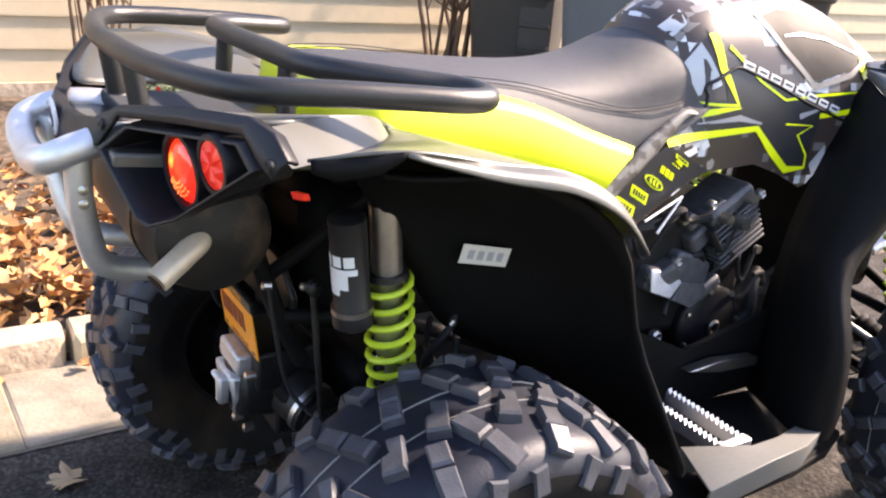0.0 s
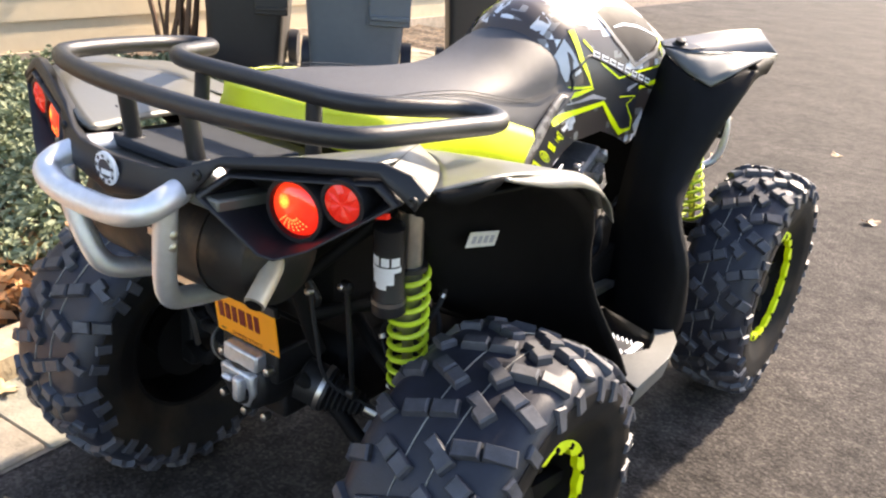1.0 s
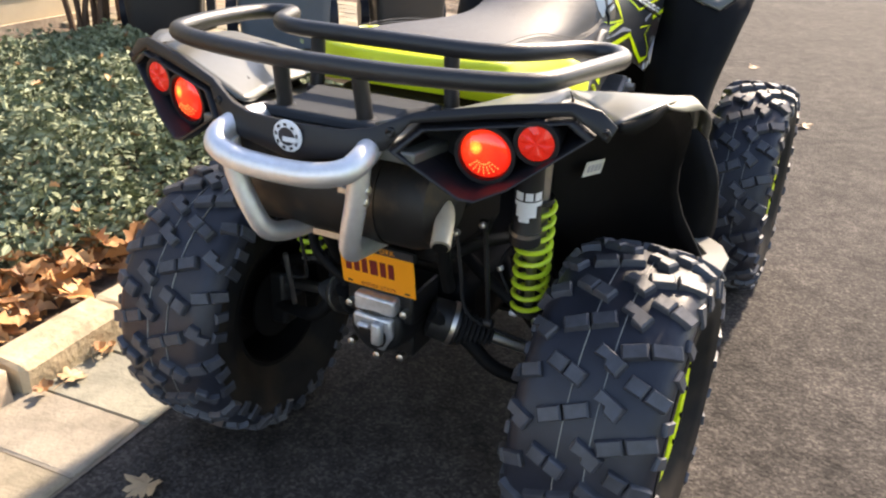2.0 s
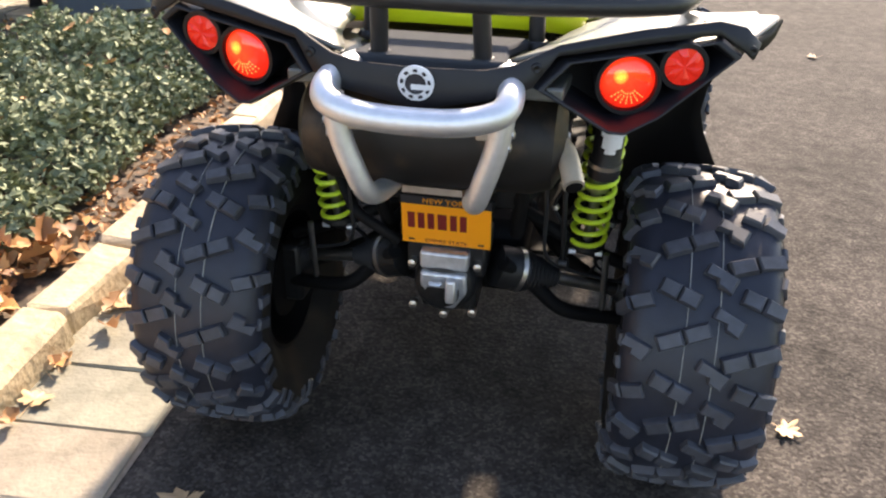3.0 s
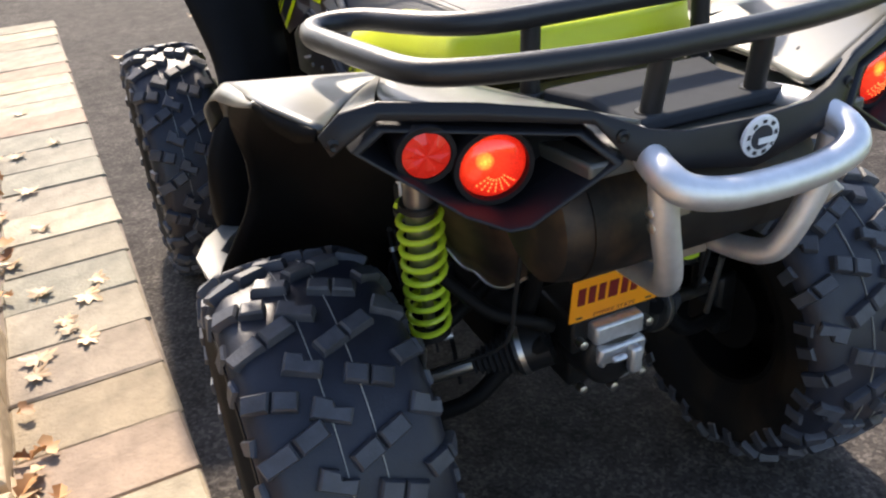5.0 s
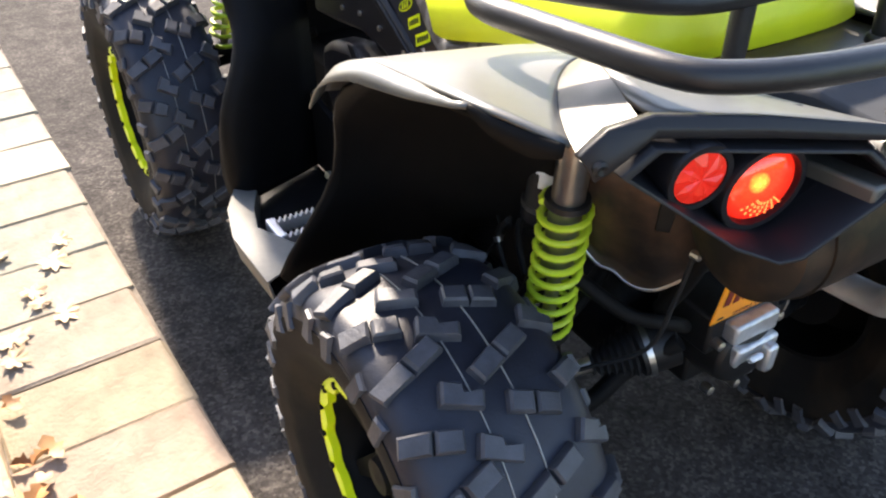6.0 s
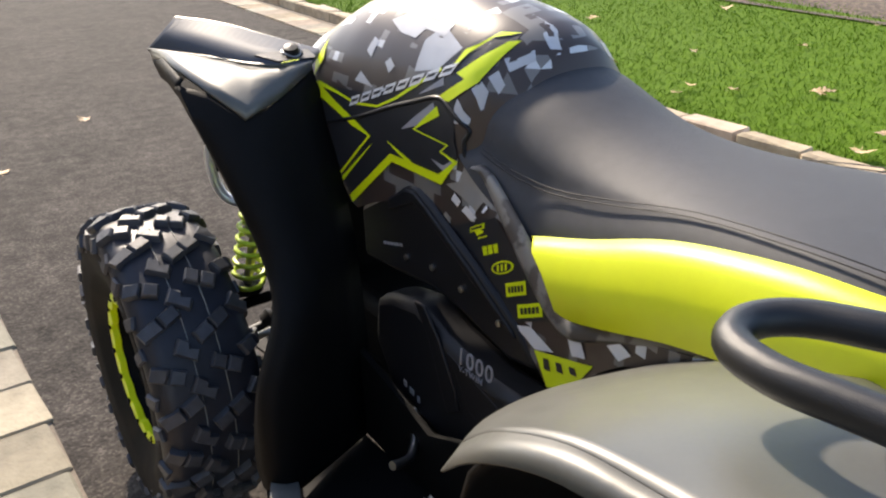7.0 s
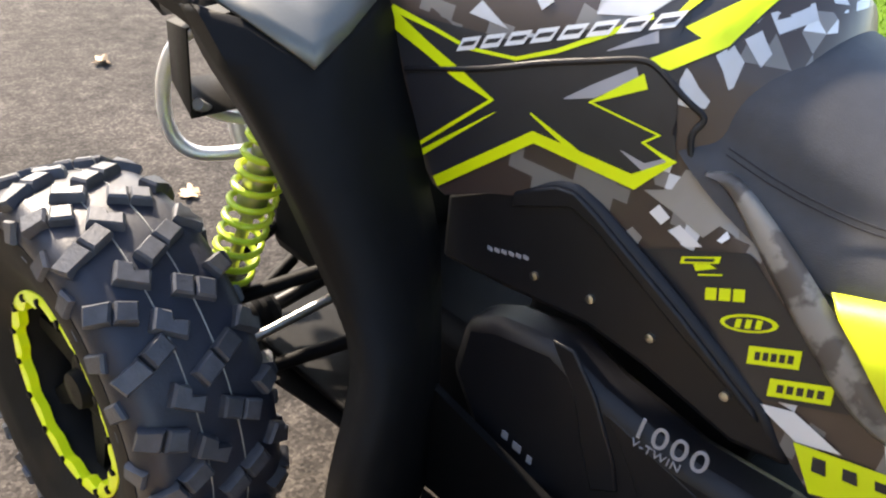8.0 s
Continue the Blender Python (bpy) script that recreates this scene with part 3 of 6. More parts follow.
def wheeled_bin(x, y, turn, material, label, size=1.0):
    ob = thing("wheeled_bin", label, "bin", "wheeled bins", at=(x, y, 0.06))
    ob.rotation_euler, ob.scale = (0, 0, radians(turn)), (size, size, size)

    def ring(z, hx, hy, r=0.05):
        pts = []
        for cx, cy, a0 in ((1, 1, 0), (-1, 1, 90), (-1, -1, 180), (1, -1, 270)):
            for k in range(4):
                a = radians(a0 + 30 * k)
                pts.append((cx * (hx - r) + r * math.cos(a), cy * (hy - r) + r * math.sin(a), z))
        return pts
    rows = [ring(0.03, 0.23, 0.25), ring(0.5, 0.265, 0.29), ring(0.93, 0.30, 0.335), ring(0.95, 0.325, 0.36), ring(1.0, 0.325, 0.36)]
    bm = loft(rows, closed=True)
    bm.faces.new([v for v in bm.verts][:16])
    part("body", bm, material, ob)
    bm = loft([ring(1.003, 0.335, 0.37), ring(1.05, 0.33, 0.365), ring(1.085, 0.26, 0.30)], closed=True)
    vs = [v for v in bm.verts]
    bm.faces.new(vs[:16]), bm.faces.new(vs[-16:])
    part("lid", bm, material, ob)
    for z in (0.44, 0.58, 0.76):
        part("grip_rail", box((0.18, -0.318 - 0.04 * (z - 0.6), z), (0.20, 0.03, 0.026)), material, ob, bevel=0.005)
    part("recess_panel", box((0.18, -0.300, 0.60), (0.22, 0.02, 0.40)), material, ob, bevel=0.006)
    part("handle", rod((-0.24, 0.39, 1.0), (0.24, 0.39, 1.0), 0.014), material, ob)
    for s in (-1, 1):
        w = part("wheel", lathe([(-0.03, 0.05), (-0.03, 0.125), (0.03, 0.125), (0.03, 0.05)], 24, Matrix.Translation((s * 0.285, 0.16, 0.125))), RUBBER, ob)
    part("axle", rod((-0.3, 0.16, 0.10), (0.3, 0.16, 0.10), 0.01), STEEL, ob)
    return ob


wheeled_bin(-2.85, 3.22, 40, BIN_GREY, "blue-grey plastic wheeled bin standing on the walkway", 1.2)
wheeled_bin(-3.80, 3.12, 40, BIN_DARK, "dark brown plastic wheeled bin beside the grey one", 1.05)
wheeled_bin(-2.35, 4.0, 40, BIN_DARK, "dark plastic wheeled bin at the end of the row")


# ---- the quad bike ----
bike = thing("quad_bike", "black and silver quad bike with lime trim parked on asphalt", "quad bike")
REAR_Y, FRONT_Y = -0.062, 1.283


def tread_blocks(crown, shoulder):
    """The rubber blocks of one pitch of the tread, each a bmesh, and the number of pitches."""
    R0, made = 0.3095, []

    def surf(u, s, h):
        a, sg = abs(u), (1 if u >= 0 else -1)
        drop = 0.8 * min(a, crown) ** 2
        if a <= crown:
            x, r, nx, nr = a, R0 - drop, 0.0, 1.0
        else:
            f = (a - crown) / shoulder
            x, r, nx, nr = crown + shoulder * math.sin(f), R0 - drop - shoulder * (1 - math.cos(f)), math.sin(f), math.cos(f)
        x, r, t = sg * (x + nx * h), r + nr * h, s / R0
        return Vector((x, r * math.cos(t), r * math.sin(t)))

    def block(base, h=0.0150):
        """One block on an outline of (u, s) points; its top edges are worn round."""
        bm = bmesh.new()
        base = [Vector(p) for p in base]
        c = sum(base, Vector((0, 0))) / len(base)
        n, rings = len(base), []
        for inset, up in ((-0.0022, -0.008), (0.0, h - 0.0035), (0.0028, h)):
            rings.append([bm.verts.new(surf(*(p - (p - c).normalized() * inset * 1.4), up)) for p in base])
        bm.faces.new(rings[-1])
        for lo, hi in zip(rings, rings[1:]):
            for k in range(n):
                bm.faces.new((lo[k], lo[(k + 1) % n], hi[(k + 1) % n], hi[k]))
        made.append(bm)

    def bar(a, b, w, w1=None, h=0.0150):
        a, b = Vector(a), Vector(b)
        d = (b - a).normalized()
        n = Vector((-d.y, d.x))
        w1 = w if w1 is None else w1
        block([a + n * w, a - n * w, b - n * w1, b + n * w1], h)

    def pair(a, b, w):
        """A long block cut in two by a narrow sipe."""
        a, b = Vector(a), Vector(b)
        bar(a, a + (b - a) * 0.475, w), bar(a + (b - a) * 0.525, b, w)

    def notched(a, b, w):
        """A short block with a bite out of one long side."""
        a, b = Vector(a), Vector(b)
        d = b - a
        n = Vector((-d.y, d.x)).normalized() * w
        block([a - n, a + d * 0.45 - n, a + d * 0.58 - n * 0.25, b - n * 0.45, b + n, a + n])
    N = 12
    P = 2 * math.pi * R0 / N
    e = crown + shoulder

    def at(x, y):
        return (-x * e, y * P)
    # rising long lugs, cut in two
    pair(at(-0.93, -0.10), at(-0.26, 0.10), 0.0128)
    pair(at(-0.07, -0.26), at(0.56, -0.05), 0.0128)
    pair(at(0.66, -0.52), at(1.14, -0.38), 0.0128)
    # falling short lugs with a bite, and falling double lugs at the shoulders
    notched(at(-0.46, -0.28), at(-0.10, -0.42), 0.0145)
    notched(at(-0.33, -0.72), at(0.04, -0.87), 0.0145)
    pair(at(-0.95, -0.50), at(-0.44, -0.64), 0.0132)
    pair(at(0.10, -0.52), at(0.58, -0.68), 0.0132)
    notched(at(0.66, -0.92), at(0.96, -1.04), 0.0140)
    # lugs that wrap the shoulders
    bar(at(-1.26, -0.30), at(-1.00, -0.26), 0.0135, 0.0125, 0.009)
    bar(at(-1.26, -0.82), at(-0.98, -0.88), 0.0135, 0.0125, 0.009)
    bar(at(1.02, -0.02), at(1.28, -0.06), 0.0125, 0.0135, 0.009)
    bar(at(1.04, -0.74), at(1.28, -0.70), 0.0125, 0.0135, 0.008)
    bar(at(-1.44, -0.52), at(-1.31, -0.52), 0.010, 0.012, 0.005)
    bar(at(1.31, -0.42), at(1.43, -0.42), 0.012, 0.010, 0.005)
    return made, N


def wheel_meshes(crown, shoulder):
    h = crown + shoulder
    prof = [(-h * 0.66, 0.155), (-h * 0.76, 0.172), (-h * 0.90, 0.205), (-h * 0.99, 0.240)]
    tr = []
    for k in range(9):
        f = math.pi / 2 * (1 - k / 8)
        tr.append((-(crown + shoulder * math.sin(f)), 0.311 - 0.8 * crown ** 2 - shoulder * (1 - math.cos(f))))
    prof += tr + [(0, 0.311)] + [(-x, r) for x, r in tr[::-1]] + [(h * 0.99, 0.240), (h * 0.90, 0.205), (h * 0.76, 0.172), (h * 0.66, 0.155)]
    return lathe(prof, 72, closed=True)


def sidewall_mesh(crown, shoulder, side):
    """The bulged wall between tread and rim, laid just over the carcass, with a raised lettering band."""
    h = crown + shoulder
    prof = [(h * 0.70, 0.156), (h * 0.79, 0.172), (h * 0.93, 0.205), (h * 0.965, 0.212), (h * 0.975, 0.222), (h * 1.012, 0.240), (h * 1.016, 0.255), (h * 1.008, 0.268)]
    return lathe([(side * x, r) for x, r in prof] + [(side * (h * 0.6), 0.25)], 72, closed=True)


def ring_mesh(x):
    """The beadlock ring: a scalloped flat band."""
    bm = bmesh.new()
    n, rows = 96, []
    for k in range(n):
        a = 2 * math.pi * k / n
        inner = 0.140 + 0.005 * math.cos(16 * a)
        c, s = math.cos(a), math.sin(a)
        rows.append([(x - 0.012, inner * c, inner * s), (x + 0.002, inner * c, inner * s), (x + 0.006, 0.151 * c, 0.151 * s), (x + 0.002, 0.161 * c, 0.161 * s), (x - 0.012, 0.163 * c, 0.163 * s)])
    rows.append(rows[0])
    loft([[Vector(p) for p in r] for r in rows], bm)
    bmesh.ops.remove_doubles(bm, verts=bm.verts, dist=1e-5)
    return bm


def wheels():
    for y, half, crown, shoulder, grow in ((REAR_Y, 0.464, 0.090, 0.043, 0.998), (FRONT_Y, 0.474, 0.066, 0.038, 1.04)):
        made = {}
        blocks = None
        lip = (0.560 if y < 0.5 else 0.550) - half
        for s in (1, -1):
            hub = new("wheel")
            hub.parent = bike
            tagged(hub, "knobbly off-road wheel with a lime beadlock ring")
            hub.location = (s * half, y, 0.326 * grow)
            hub.scale = (1, grow, grow)
            hub.rotation_euler = (radians(37 if s > 0 else 12), 0, radians(180 if s < 0 else 0))

            def put(name, maker, material, label=""):
                if name not in made:
                    made[name] = part(name, maker(), material, hub, label)
                    return made[name]
                ob = new(name, made[name].data)
                ob.parent = hub
                if label:
                    tagged(ob, label)
                return ob
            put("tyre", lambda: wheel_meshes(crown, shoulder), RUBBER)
            put("outer_sidewall", lambda: sidewall_mesh(crown, shoulder, 1), SIDEWALL, "dusty brown-black tyre sidewall")
            put("inner_sidewall", lambda: sidewall_mesh(crown, shoulder, -1), SIDEWALL)
            put("beadlock_ring", lambda: ring_mesh(lip), LIME, "lime scalloped beadlock ring")

            def rim():
                bm = lathe([(lip - 0.01, 0.150), (lip - 0.03, 0.143), (lip - 0.07, 0.140), (-lip, 0.150), (-lip, 0.160), (lip - 0.02, 0.160)], 48, closed=True)
                for k in range(6):
                    m = pose(0, 0, 0, 60 * k)
                    pts = [m @ Vector(p) for p in ((lip - 0.030, -0.012, 0.138), (lip - 0.030, 0.012, 0.138), (lip - 0.045, 0.026, 0.05), (lip - 0.045, -0.026, 0.05))]
                    slab(pts, (-0.018, 0, 0), bm)
                return bm
            put("rim", rim, MATT)
            put("hub_cap", lambda: lathe([(-0.02, 0.065), (lip - 0.05, 0.062), (lip - 0.038, 0.05), (lip - 0.03, 0.032), (lip - 0.015, 0.028), (lip - 0.012, 0.0)], 32), MATT)
            # added black disc that blocks light through the spokes, keeping the inside dark
            put("rim_blocking_disc", lambda: lathe([(lip - 0.070, 0.141), (lip - 0.080, 0.10), (lip - 0.075, 0.05), (lip - 0.078, 0.05), (lip - 0.083, 0.10), (lip - 0.074, 0.141)], 40, closed=True), MATT)
            put("brake_disc", lambda: lathe([(-0.085, 0.03), (-0.085, 0.088), (-0.081, 0.088), (-0.081, 0.03)], 40), MATT)
            for k in range(16):
                a = 2 * math.pi * (k + 0.5) / 16 * 1.0 + math.pi / 16
                ob = put("bolt", lambda: lathe([(0, 0.0066), (0.005, 0.006), (0.006, 0.0)], 8), MATT)
                ob.location = (lip + 0.003, 0.151 * math.cos(a), 0.151 * math.sin(a))
            for u in (-0.030, 0.022):
                put("paint_line" if u > 0 else "second_paint_line", lambda: lathe([(u, 0.306), (u, 0.3112), (u + 0.0014, 0.3112), (u + 0.0014, 0.306)], 72, closed=True), FAINT, "faint thin paint line round the new tyre")
            if blocks is None:
                made_blocks, count = tread_blocks(crown, shoulder)
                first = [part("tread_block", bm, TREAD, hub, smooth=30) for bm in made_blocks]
                blocks = [ob.data for ob in first]
                rest = range(1, count)
            else:
                rest = range(count)
            for k in rest:
                for me in blocks:
                    ob = new("tread_block", me)
                    ob.parent = hub
                    ob.rotation_euler = (2 * math.pi * k / count, 0, 0)


wheels()


def spring_bm(a, b, r, wire, turns):
    m = axis_to(a, b)
    length = (Vector(b) - Vector(a)).length
    n = turns * 16
    pts = [m @ Vector((length * k / n, r * math.cos(2 * math.pi * k / 16), r * math.sin(2 * math.pi * k / 16))) for k in range(n + 1)]
    return tube(pts, wire, 1, 8, smooth=False)


def shock(top, bottom, s, turns=8, reservoir=True):
    top, bottom = Vector(mx([top], s)[0]), Vector(mx([bottom], s)[0])
    d = bottom - top
    ob = new("shock_absorber")
    ob.parent = bike
    tagged(ob, "gas shock absorber with a lime coil spring")
    part("damper_tube", rod(top, top + d * 0.62, 0.0225), STEEL, ob)
    part("damper_shaft", rod(top + d * 0.55, bottom, 0.010), STEEL, ob)
    part("top_eye", lathe([(-0.02, 0.018), (-0.018, 0.021), (0.018, 0.021), (0.02, 0.018)], 20, Matrix.Translation(top - d.normalized() * 0.012)), MATT, ob)
    part("spring_collar", lathe([(0, 0.022), (0, 0.030), (0.008, 0.032), (0.008, 0.022)], 28, axis_to(top + d * 0.272, bottom)), DARKMETAL, ob)
    part("spring_seat", lathe([(0, 0.012), (0, 0.034), (0.010, 0.036), (0.012, 0.012)], 28, axis_to(top + d * 0.93, bottom + d)), DARKMETAL, ob)
    part("coil_spring", spring_bm(top + d * 0.29, top + d * 0.93, 0.033, 0.0052, turns), SPRING, ob, "lime painted coil spring")
    part("bottom_clevis", rod(bottom - d * 0.02 + Vector((-0.02, 0, 0)), bottom + Vector((0.02, 0, 0)), 0.014), DARKMETAL, ob)
    for dx in (-0.026, 0.026) if reservoir else ():
        part("clevis_bolt", rod(bottom + Vector((dx - 0.007, -0.012, 0)), bottom + Vector((dx + 0.007, -0.012, 0)), 0.0065, 10), ALU, ob)
    if reservoir:
        a = top + (Vector((0.002, -0.056, -0.012)) if s > 0 else Vector((0.012, 0.062, -0.01)))
        b = a + d.normalized() * 0.17
        m = axis_to(a, b)
        part("reservoir", lathe([(0, 0.020), (0.004, 0.026), (0.13, 0.026), (0.134, 0.029), (0.165, 0.029), (0.17, 0.022)], 28, m), BLACK, ob, "black gas reservoir")
        part("reservoir_band", lathe([(0.136, 0.0295), (0.136, 0.0302), (0.144, 0.0302), (0.144, 0.0295)], 28, m), STEEL, ob)
        face = m.to_3x3().inverted() @ Vector((0.30 * s, -0.95, 0.0))
        mid = math.degrees(math.atan2(face.z, face.y))
        bm = bmesh.new()
        for x0, x1, a0, a1 in ((0.050, 0.066, -62, -30), (0.050, 0.066, -22, 8), (0.050, 0.066, 16, 50), (0.069, 0.078, -70, 55), (0.078, 0.100, -40, 44), (0.100, 0.110, -12, 30)):
            rows = [[m @ Vector((x, 0.0266 * math.cos(radians(t)), 0.0266 * math.sin(radians(t)))) for t in np.linspace(mid + a0, mid + a1, 7)] for x in (x0, x1)]
            loft(rows, bm)
        part("reservoir_mark", bm, WHITE, ob, "white emblem print")


for s in (1, -1):
    shock((0.278, -0.112, 0.845), (0.255, -0.062, 0.470), s, 9)
    shock((0.25, 1.14, 0.86), (0.305, 1.225, 0.475), s, 9, reservoir=False)


def driveline():
    bm = lathe([(0, 0.03), (0.015, 0.058), (0.07, 0.066), (0.12, 0.060), (0.14, 0.03)], 24, axis_to((0, -0.245, 0.452), (0, 0.1, 0.452)))
    box((0, -0.16, 0.50), (0.15, 0.11, 0.07), bm)
    box((0, -0.13, 0.40), (0.11, 0.09, 0.07), bm)
    part("rear_drive_case", bm, DARKMETAL, bike, bevel=0.006)
    bm = box((0, -0.222, 0.505), (0.092, 0.035, 0.036))
    slab([(-0.042, -0.250, 0.485), (0.044, -0.250, 0.485), (0.046, -0.246, 0.445), (0.022, -0.236, 0.402), (-0.008, -0.236, 0.402), (-0.044, -0.246, 0.455)], (0, 0.035, 0), bm)
    box((0.018, -0.255, 0.455), (0.022, 0.02, 0.05), bm)
    box((-0.012, -0.256, 0.466), (0.03, 0.012, 0.012), bm)
    part("drive_cover", bm, CAST, bike, "cast aluminium drive cover", bevel=0.006)
    for x, z in ((-0.062, 0.49), (0.062, 0.495), (-0.06, 0.40), (0.055, 0.395), (0.0, 0.385)):
        part("cover_bolt", lathe([(0, 0.008), (0.016, 0.008), (0.018, 0.004)], 8, axis_to((x, -0.215, z), (x, -0.3, z))), STEEL, bike)
    for s in (1, -1):
        shaft = new("half_shaft")
        shaft.parent = bike
        tagged(shaft, "half shaft with ribbed rubber boots")
        a, b = Vector((s * 0.085, -0.165, 0.470)), Vector((s * 0.40, -0.025, 0.358))
        d = b - a
        part("joint_cup", lathe([(0, 0.030), (0.004, 0.041), (0.060, 0.043), (0.066, 0.034)], 24, axis_to(a, b)), DARKMETAL, shaft)
        part("clamp_band", lathe([(0.044, 0.0428), (0.044, 0.0450), (0.053, 0.0450), (0.053, 0.0428)], 24, axis_to(a, b)), STEEL, shaft)
        prof = []
        for k in range(7):
            r = 0.040 - 0.0034 * k
            prof += [(0.066 + 0.0105 * k, r - 0.006), (0.071 + 0.0105 * k, r)]
        part("boot", lathe(prof, 24, axis_to(a, b)), RUBBER_BOOT, shaft)
        part("shaft", rod(a + d * 0.3, b, 0.0125), STEEL, shaft)
        part("outer_boot", lathe([(0, 0.018), (0.02, 0.034), (0.03, 0.030), (0.045, 0.04), (0.06, 0.042)], 24, axis_to(a + d * 0.75, b)), RUBBER_BOOT, shaft)
        part("hub_carrier", box((s * 0.365, -0.04, 0.345), (0.05, 0.09, 0.14)), DARKMETAL, bike, bevel=0.012)
        for y0, y1, z0 in ((-0.19, -0.07, 0.40), (0.14, 0.0, 0.40)):
            part("lower_arm", tube([(s * 0.105, y0, z0 + 0.09), (s * 0.16, (2 * y0 + y1) / 3, z0 + 0.03), (s * 0.23, (y0 + y1) / 2, z0 - 0.035), (s * 0.365, y1, 0.325)], 0.0150), MATT, bike)
        part("upper_arm", tube([(s * 0.09, -0.02, 0.545), (s * 0.22, -0.06, 0.49), (s * 0.36, -0.05, 0.43)], 0.0135), MATT, bike)
        part("stabiliser_link", rod((s * 0.30, -0.10, 0.36), (s * 0.295, -0.13, 0.50), 0.006), STEEL, bike)
        for y0, y1, z0, z1 in ((1.06, 1.24, 0.40, 0.28), (1.32, 1.26, 0.40, 0.28), (1.10, 1.25, 0.53, 0.43), (1.30, 1.26, 0.53, 0.43)):
            part("front_arm", rod((s * 0.10, y0, z0), (s * 0.39, y1, z1), 0.012), MATT, bike)
        part("front_half_shaft", rod((s * 0.08, 1.22, 0.42), (s * 0.40, 1.26, 0.335), 0.013), DARKMETAL, bike)
        part("front_boot", lathe([(0, 0.02), (0.01, 0.036), (0.02, 0.030), (0.03, 0.036), (0.04, 0.028), (0.05, 0.034), (0.07, 0.02)], 20, axis_to((s * 0.20, 1.235, 0.39), (s * 0.4, 1.26, 0.335))), RUBBER_BOOT, bike)
        part("tie_rod", rod((s * 0.06, 1.12, 0.47), (s * 0.38, 1.20, 0.36), 0.008), STEEL, bike)
        part("knuckle_plate", slab([(s * 0.345, 1.205, 0.455), (s * 0.350, 1.255, 0.470), (s * 0.355, 1.270, 0.410), (s * 0.350, 1.215, 0.395)], (s * 0.006, 0, 0)), CAST, bike, "pale cast knuckle plate", bevel=0.002)
        part("front_hub_carrier", box((s * 0.395, 1.26, 0.345), (0.045, 0.08, 0.15)), DARKMETAL, bike, bevel=0.012)
    part("frame_spine", box((0, 0.55, 0.43), (0.26, 1.25, 0.16)), MATT, bike, bevel=0.03)
    part("skid_plate", box((0, 0.77, 0.325), (0.46, 1.2, 0.012)), MATT, bike, bevel=0.004)
    part("rear_frame", box((0, 0.0, 0.69), (0.22, 0.30, 0.26)), MATT, bike, bevel=0.04)
    part("rear_cross_plate", slab([(-0.13, -0.185, 0.60), (0.13, -0.185, 0.60), (0.15, -0.19, 0.66), (0.11, -0.20, 0.72), (-0.11, -0.20, 0.72), (-0.15, -0.19, 0.66)], (0, 0.012, 0)), DARKMETAL, bike, bevel=0.004)
    for s in (1, -1):
        part("frame_tube", tube([(s * 0.125, -0.16, 0.54), (s * 0.13, -0.19, 0.60), (s * 0.135, -0.215, 0.66), (s * 0.125, -0.26, 0.80), (s * 0.12, -0.30, 0.885)], 0.0135, 5, 12), MATT, bike)
        part("frame_tube", tube([(s * 0.13, -0.21, 0.63), (s * 0.17, -0.08, 0.62), (s * 0.18, 0.10, 0.56), (s * 0.17, 0.25, 0.48)], 0.0125, 5, 12), MATT, bike)
        part("frame_tube", tube([(s * 0.13, -0.215, 0.70), (s * 0.20, -0.16, 0.78), (s * 0.255, -0.115, 0.85)], 0.011, 5, 12), MATT, bike)
        part("brake_line", tube([(s * 0.175, -0.235, 0.70), (s * 0.18, -0.225, 0.62), (s * 0.185, -0.20, 0.52), (s * 0.24, -0.14, 0.46), (s * 0.34, -0.09, 0.42)], 0.0035, 5, 8), RUBBER_BOOT, bike)
        part("line_banjo", lathe([(0, 0.006), (0.012, 0.006), (0.014, 0.003)], 8, axis_to((s * 0.175, -0.232, 0.70), (s * 0.175, -0.30, 0.71))), STEEL, bike)
    part("sway_bar_link", rod((0.215, -0.165, 0.49), (0.205, -0.18, 0.70), 0.0050), DARKMETAL, bike)
    for z in (0.49, 0.70):
        part("link_joint", lathe([(-0.011, 0.006), (-0.008, 0.011), (0.008, 0.011), (0.011, 0.006)], 12, Matrix.Translation((0.215 - (z - 0.49) * 0.05, -0.165 - (z - 0.49) * 0.07, z))), DARKMETAL, bike)
    part("link_nut", lathe([(0, 0.006), (0.010, 0.006), (0.012, 0.003)], 8, axis_to((0.205, -0.188, 0.704), (0.21, -0.3, 0.72))), STEEL, bike)
    # the heat guard hanging beside the silencer, its lower hem turned up and bright
    hem = smoothed([(-0.222, -0.080, 0.640), (-0.208, -0.104, 0.616), (-0.196, -0.124, 0.612), (-0.185, -0.150, 0.600), (-0.171, -0.180, 0.606), (-0.150, -0.205, 0.632)], 5)
    waist = smoothed([(-0.240, -0.088, 0.71), (-0.230, -0.115, 0.70), (-0.216, -0.145, 0.70), (-0.200, -0.178, 0.70), (-0.178, -0.206, 0.70), (-0.150, -0.224, 0.71)], 5)
    head = smoothed([(-0.250, -0.100, 0.81), (-0.240, -0.140, 0.81), (-0.225, -0.175, 0.81), (-0.205, -0.208, 0.81), (-0.178, -0.232, 0.81), (-0.150, -0.240, 0.81)], 5)
    guard = part("heat_guard", loft([head, [a.lerp(b, 0.5) for a, b in zip(head, waist)], waist, [a.lerp(b, 0.6) for a, b in zip(waist, hem)], hem]), GUARD_STEEL, bike, "brown heat-stained sheet guard beside the silencer", smooth=70, solid=0.003)
    part("hem", tube(hem, 0.0035, 1, 8, smooth=False), STEEL, guard, "bright rolled hem")
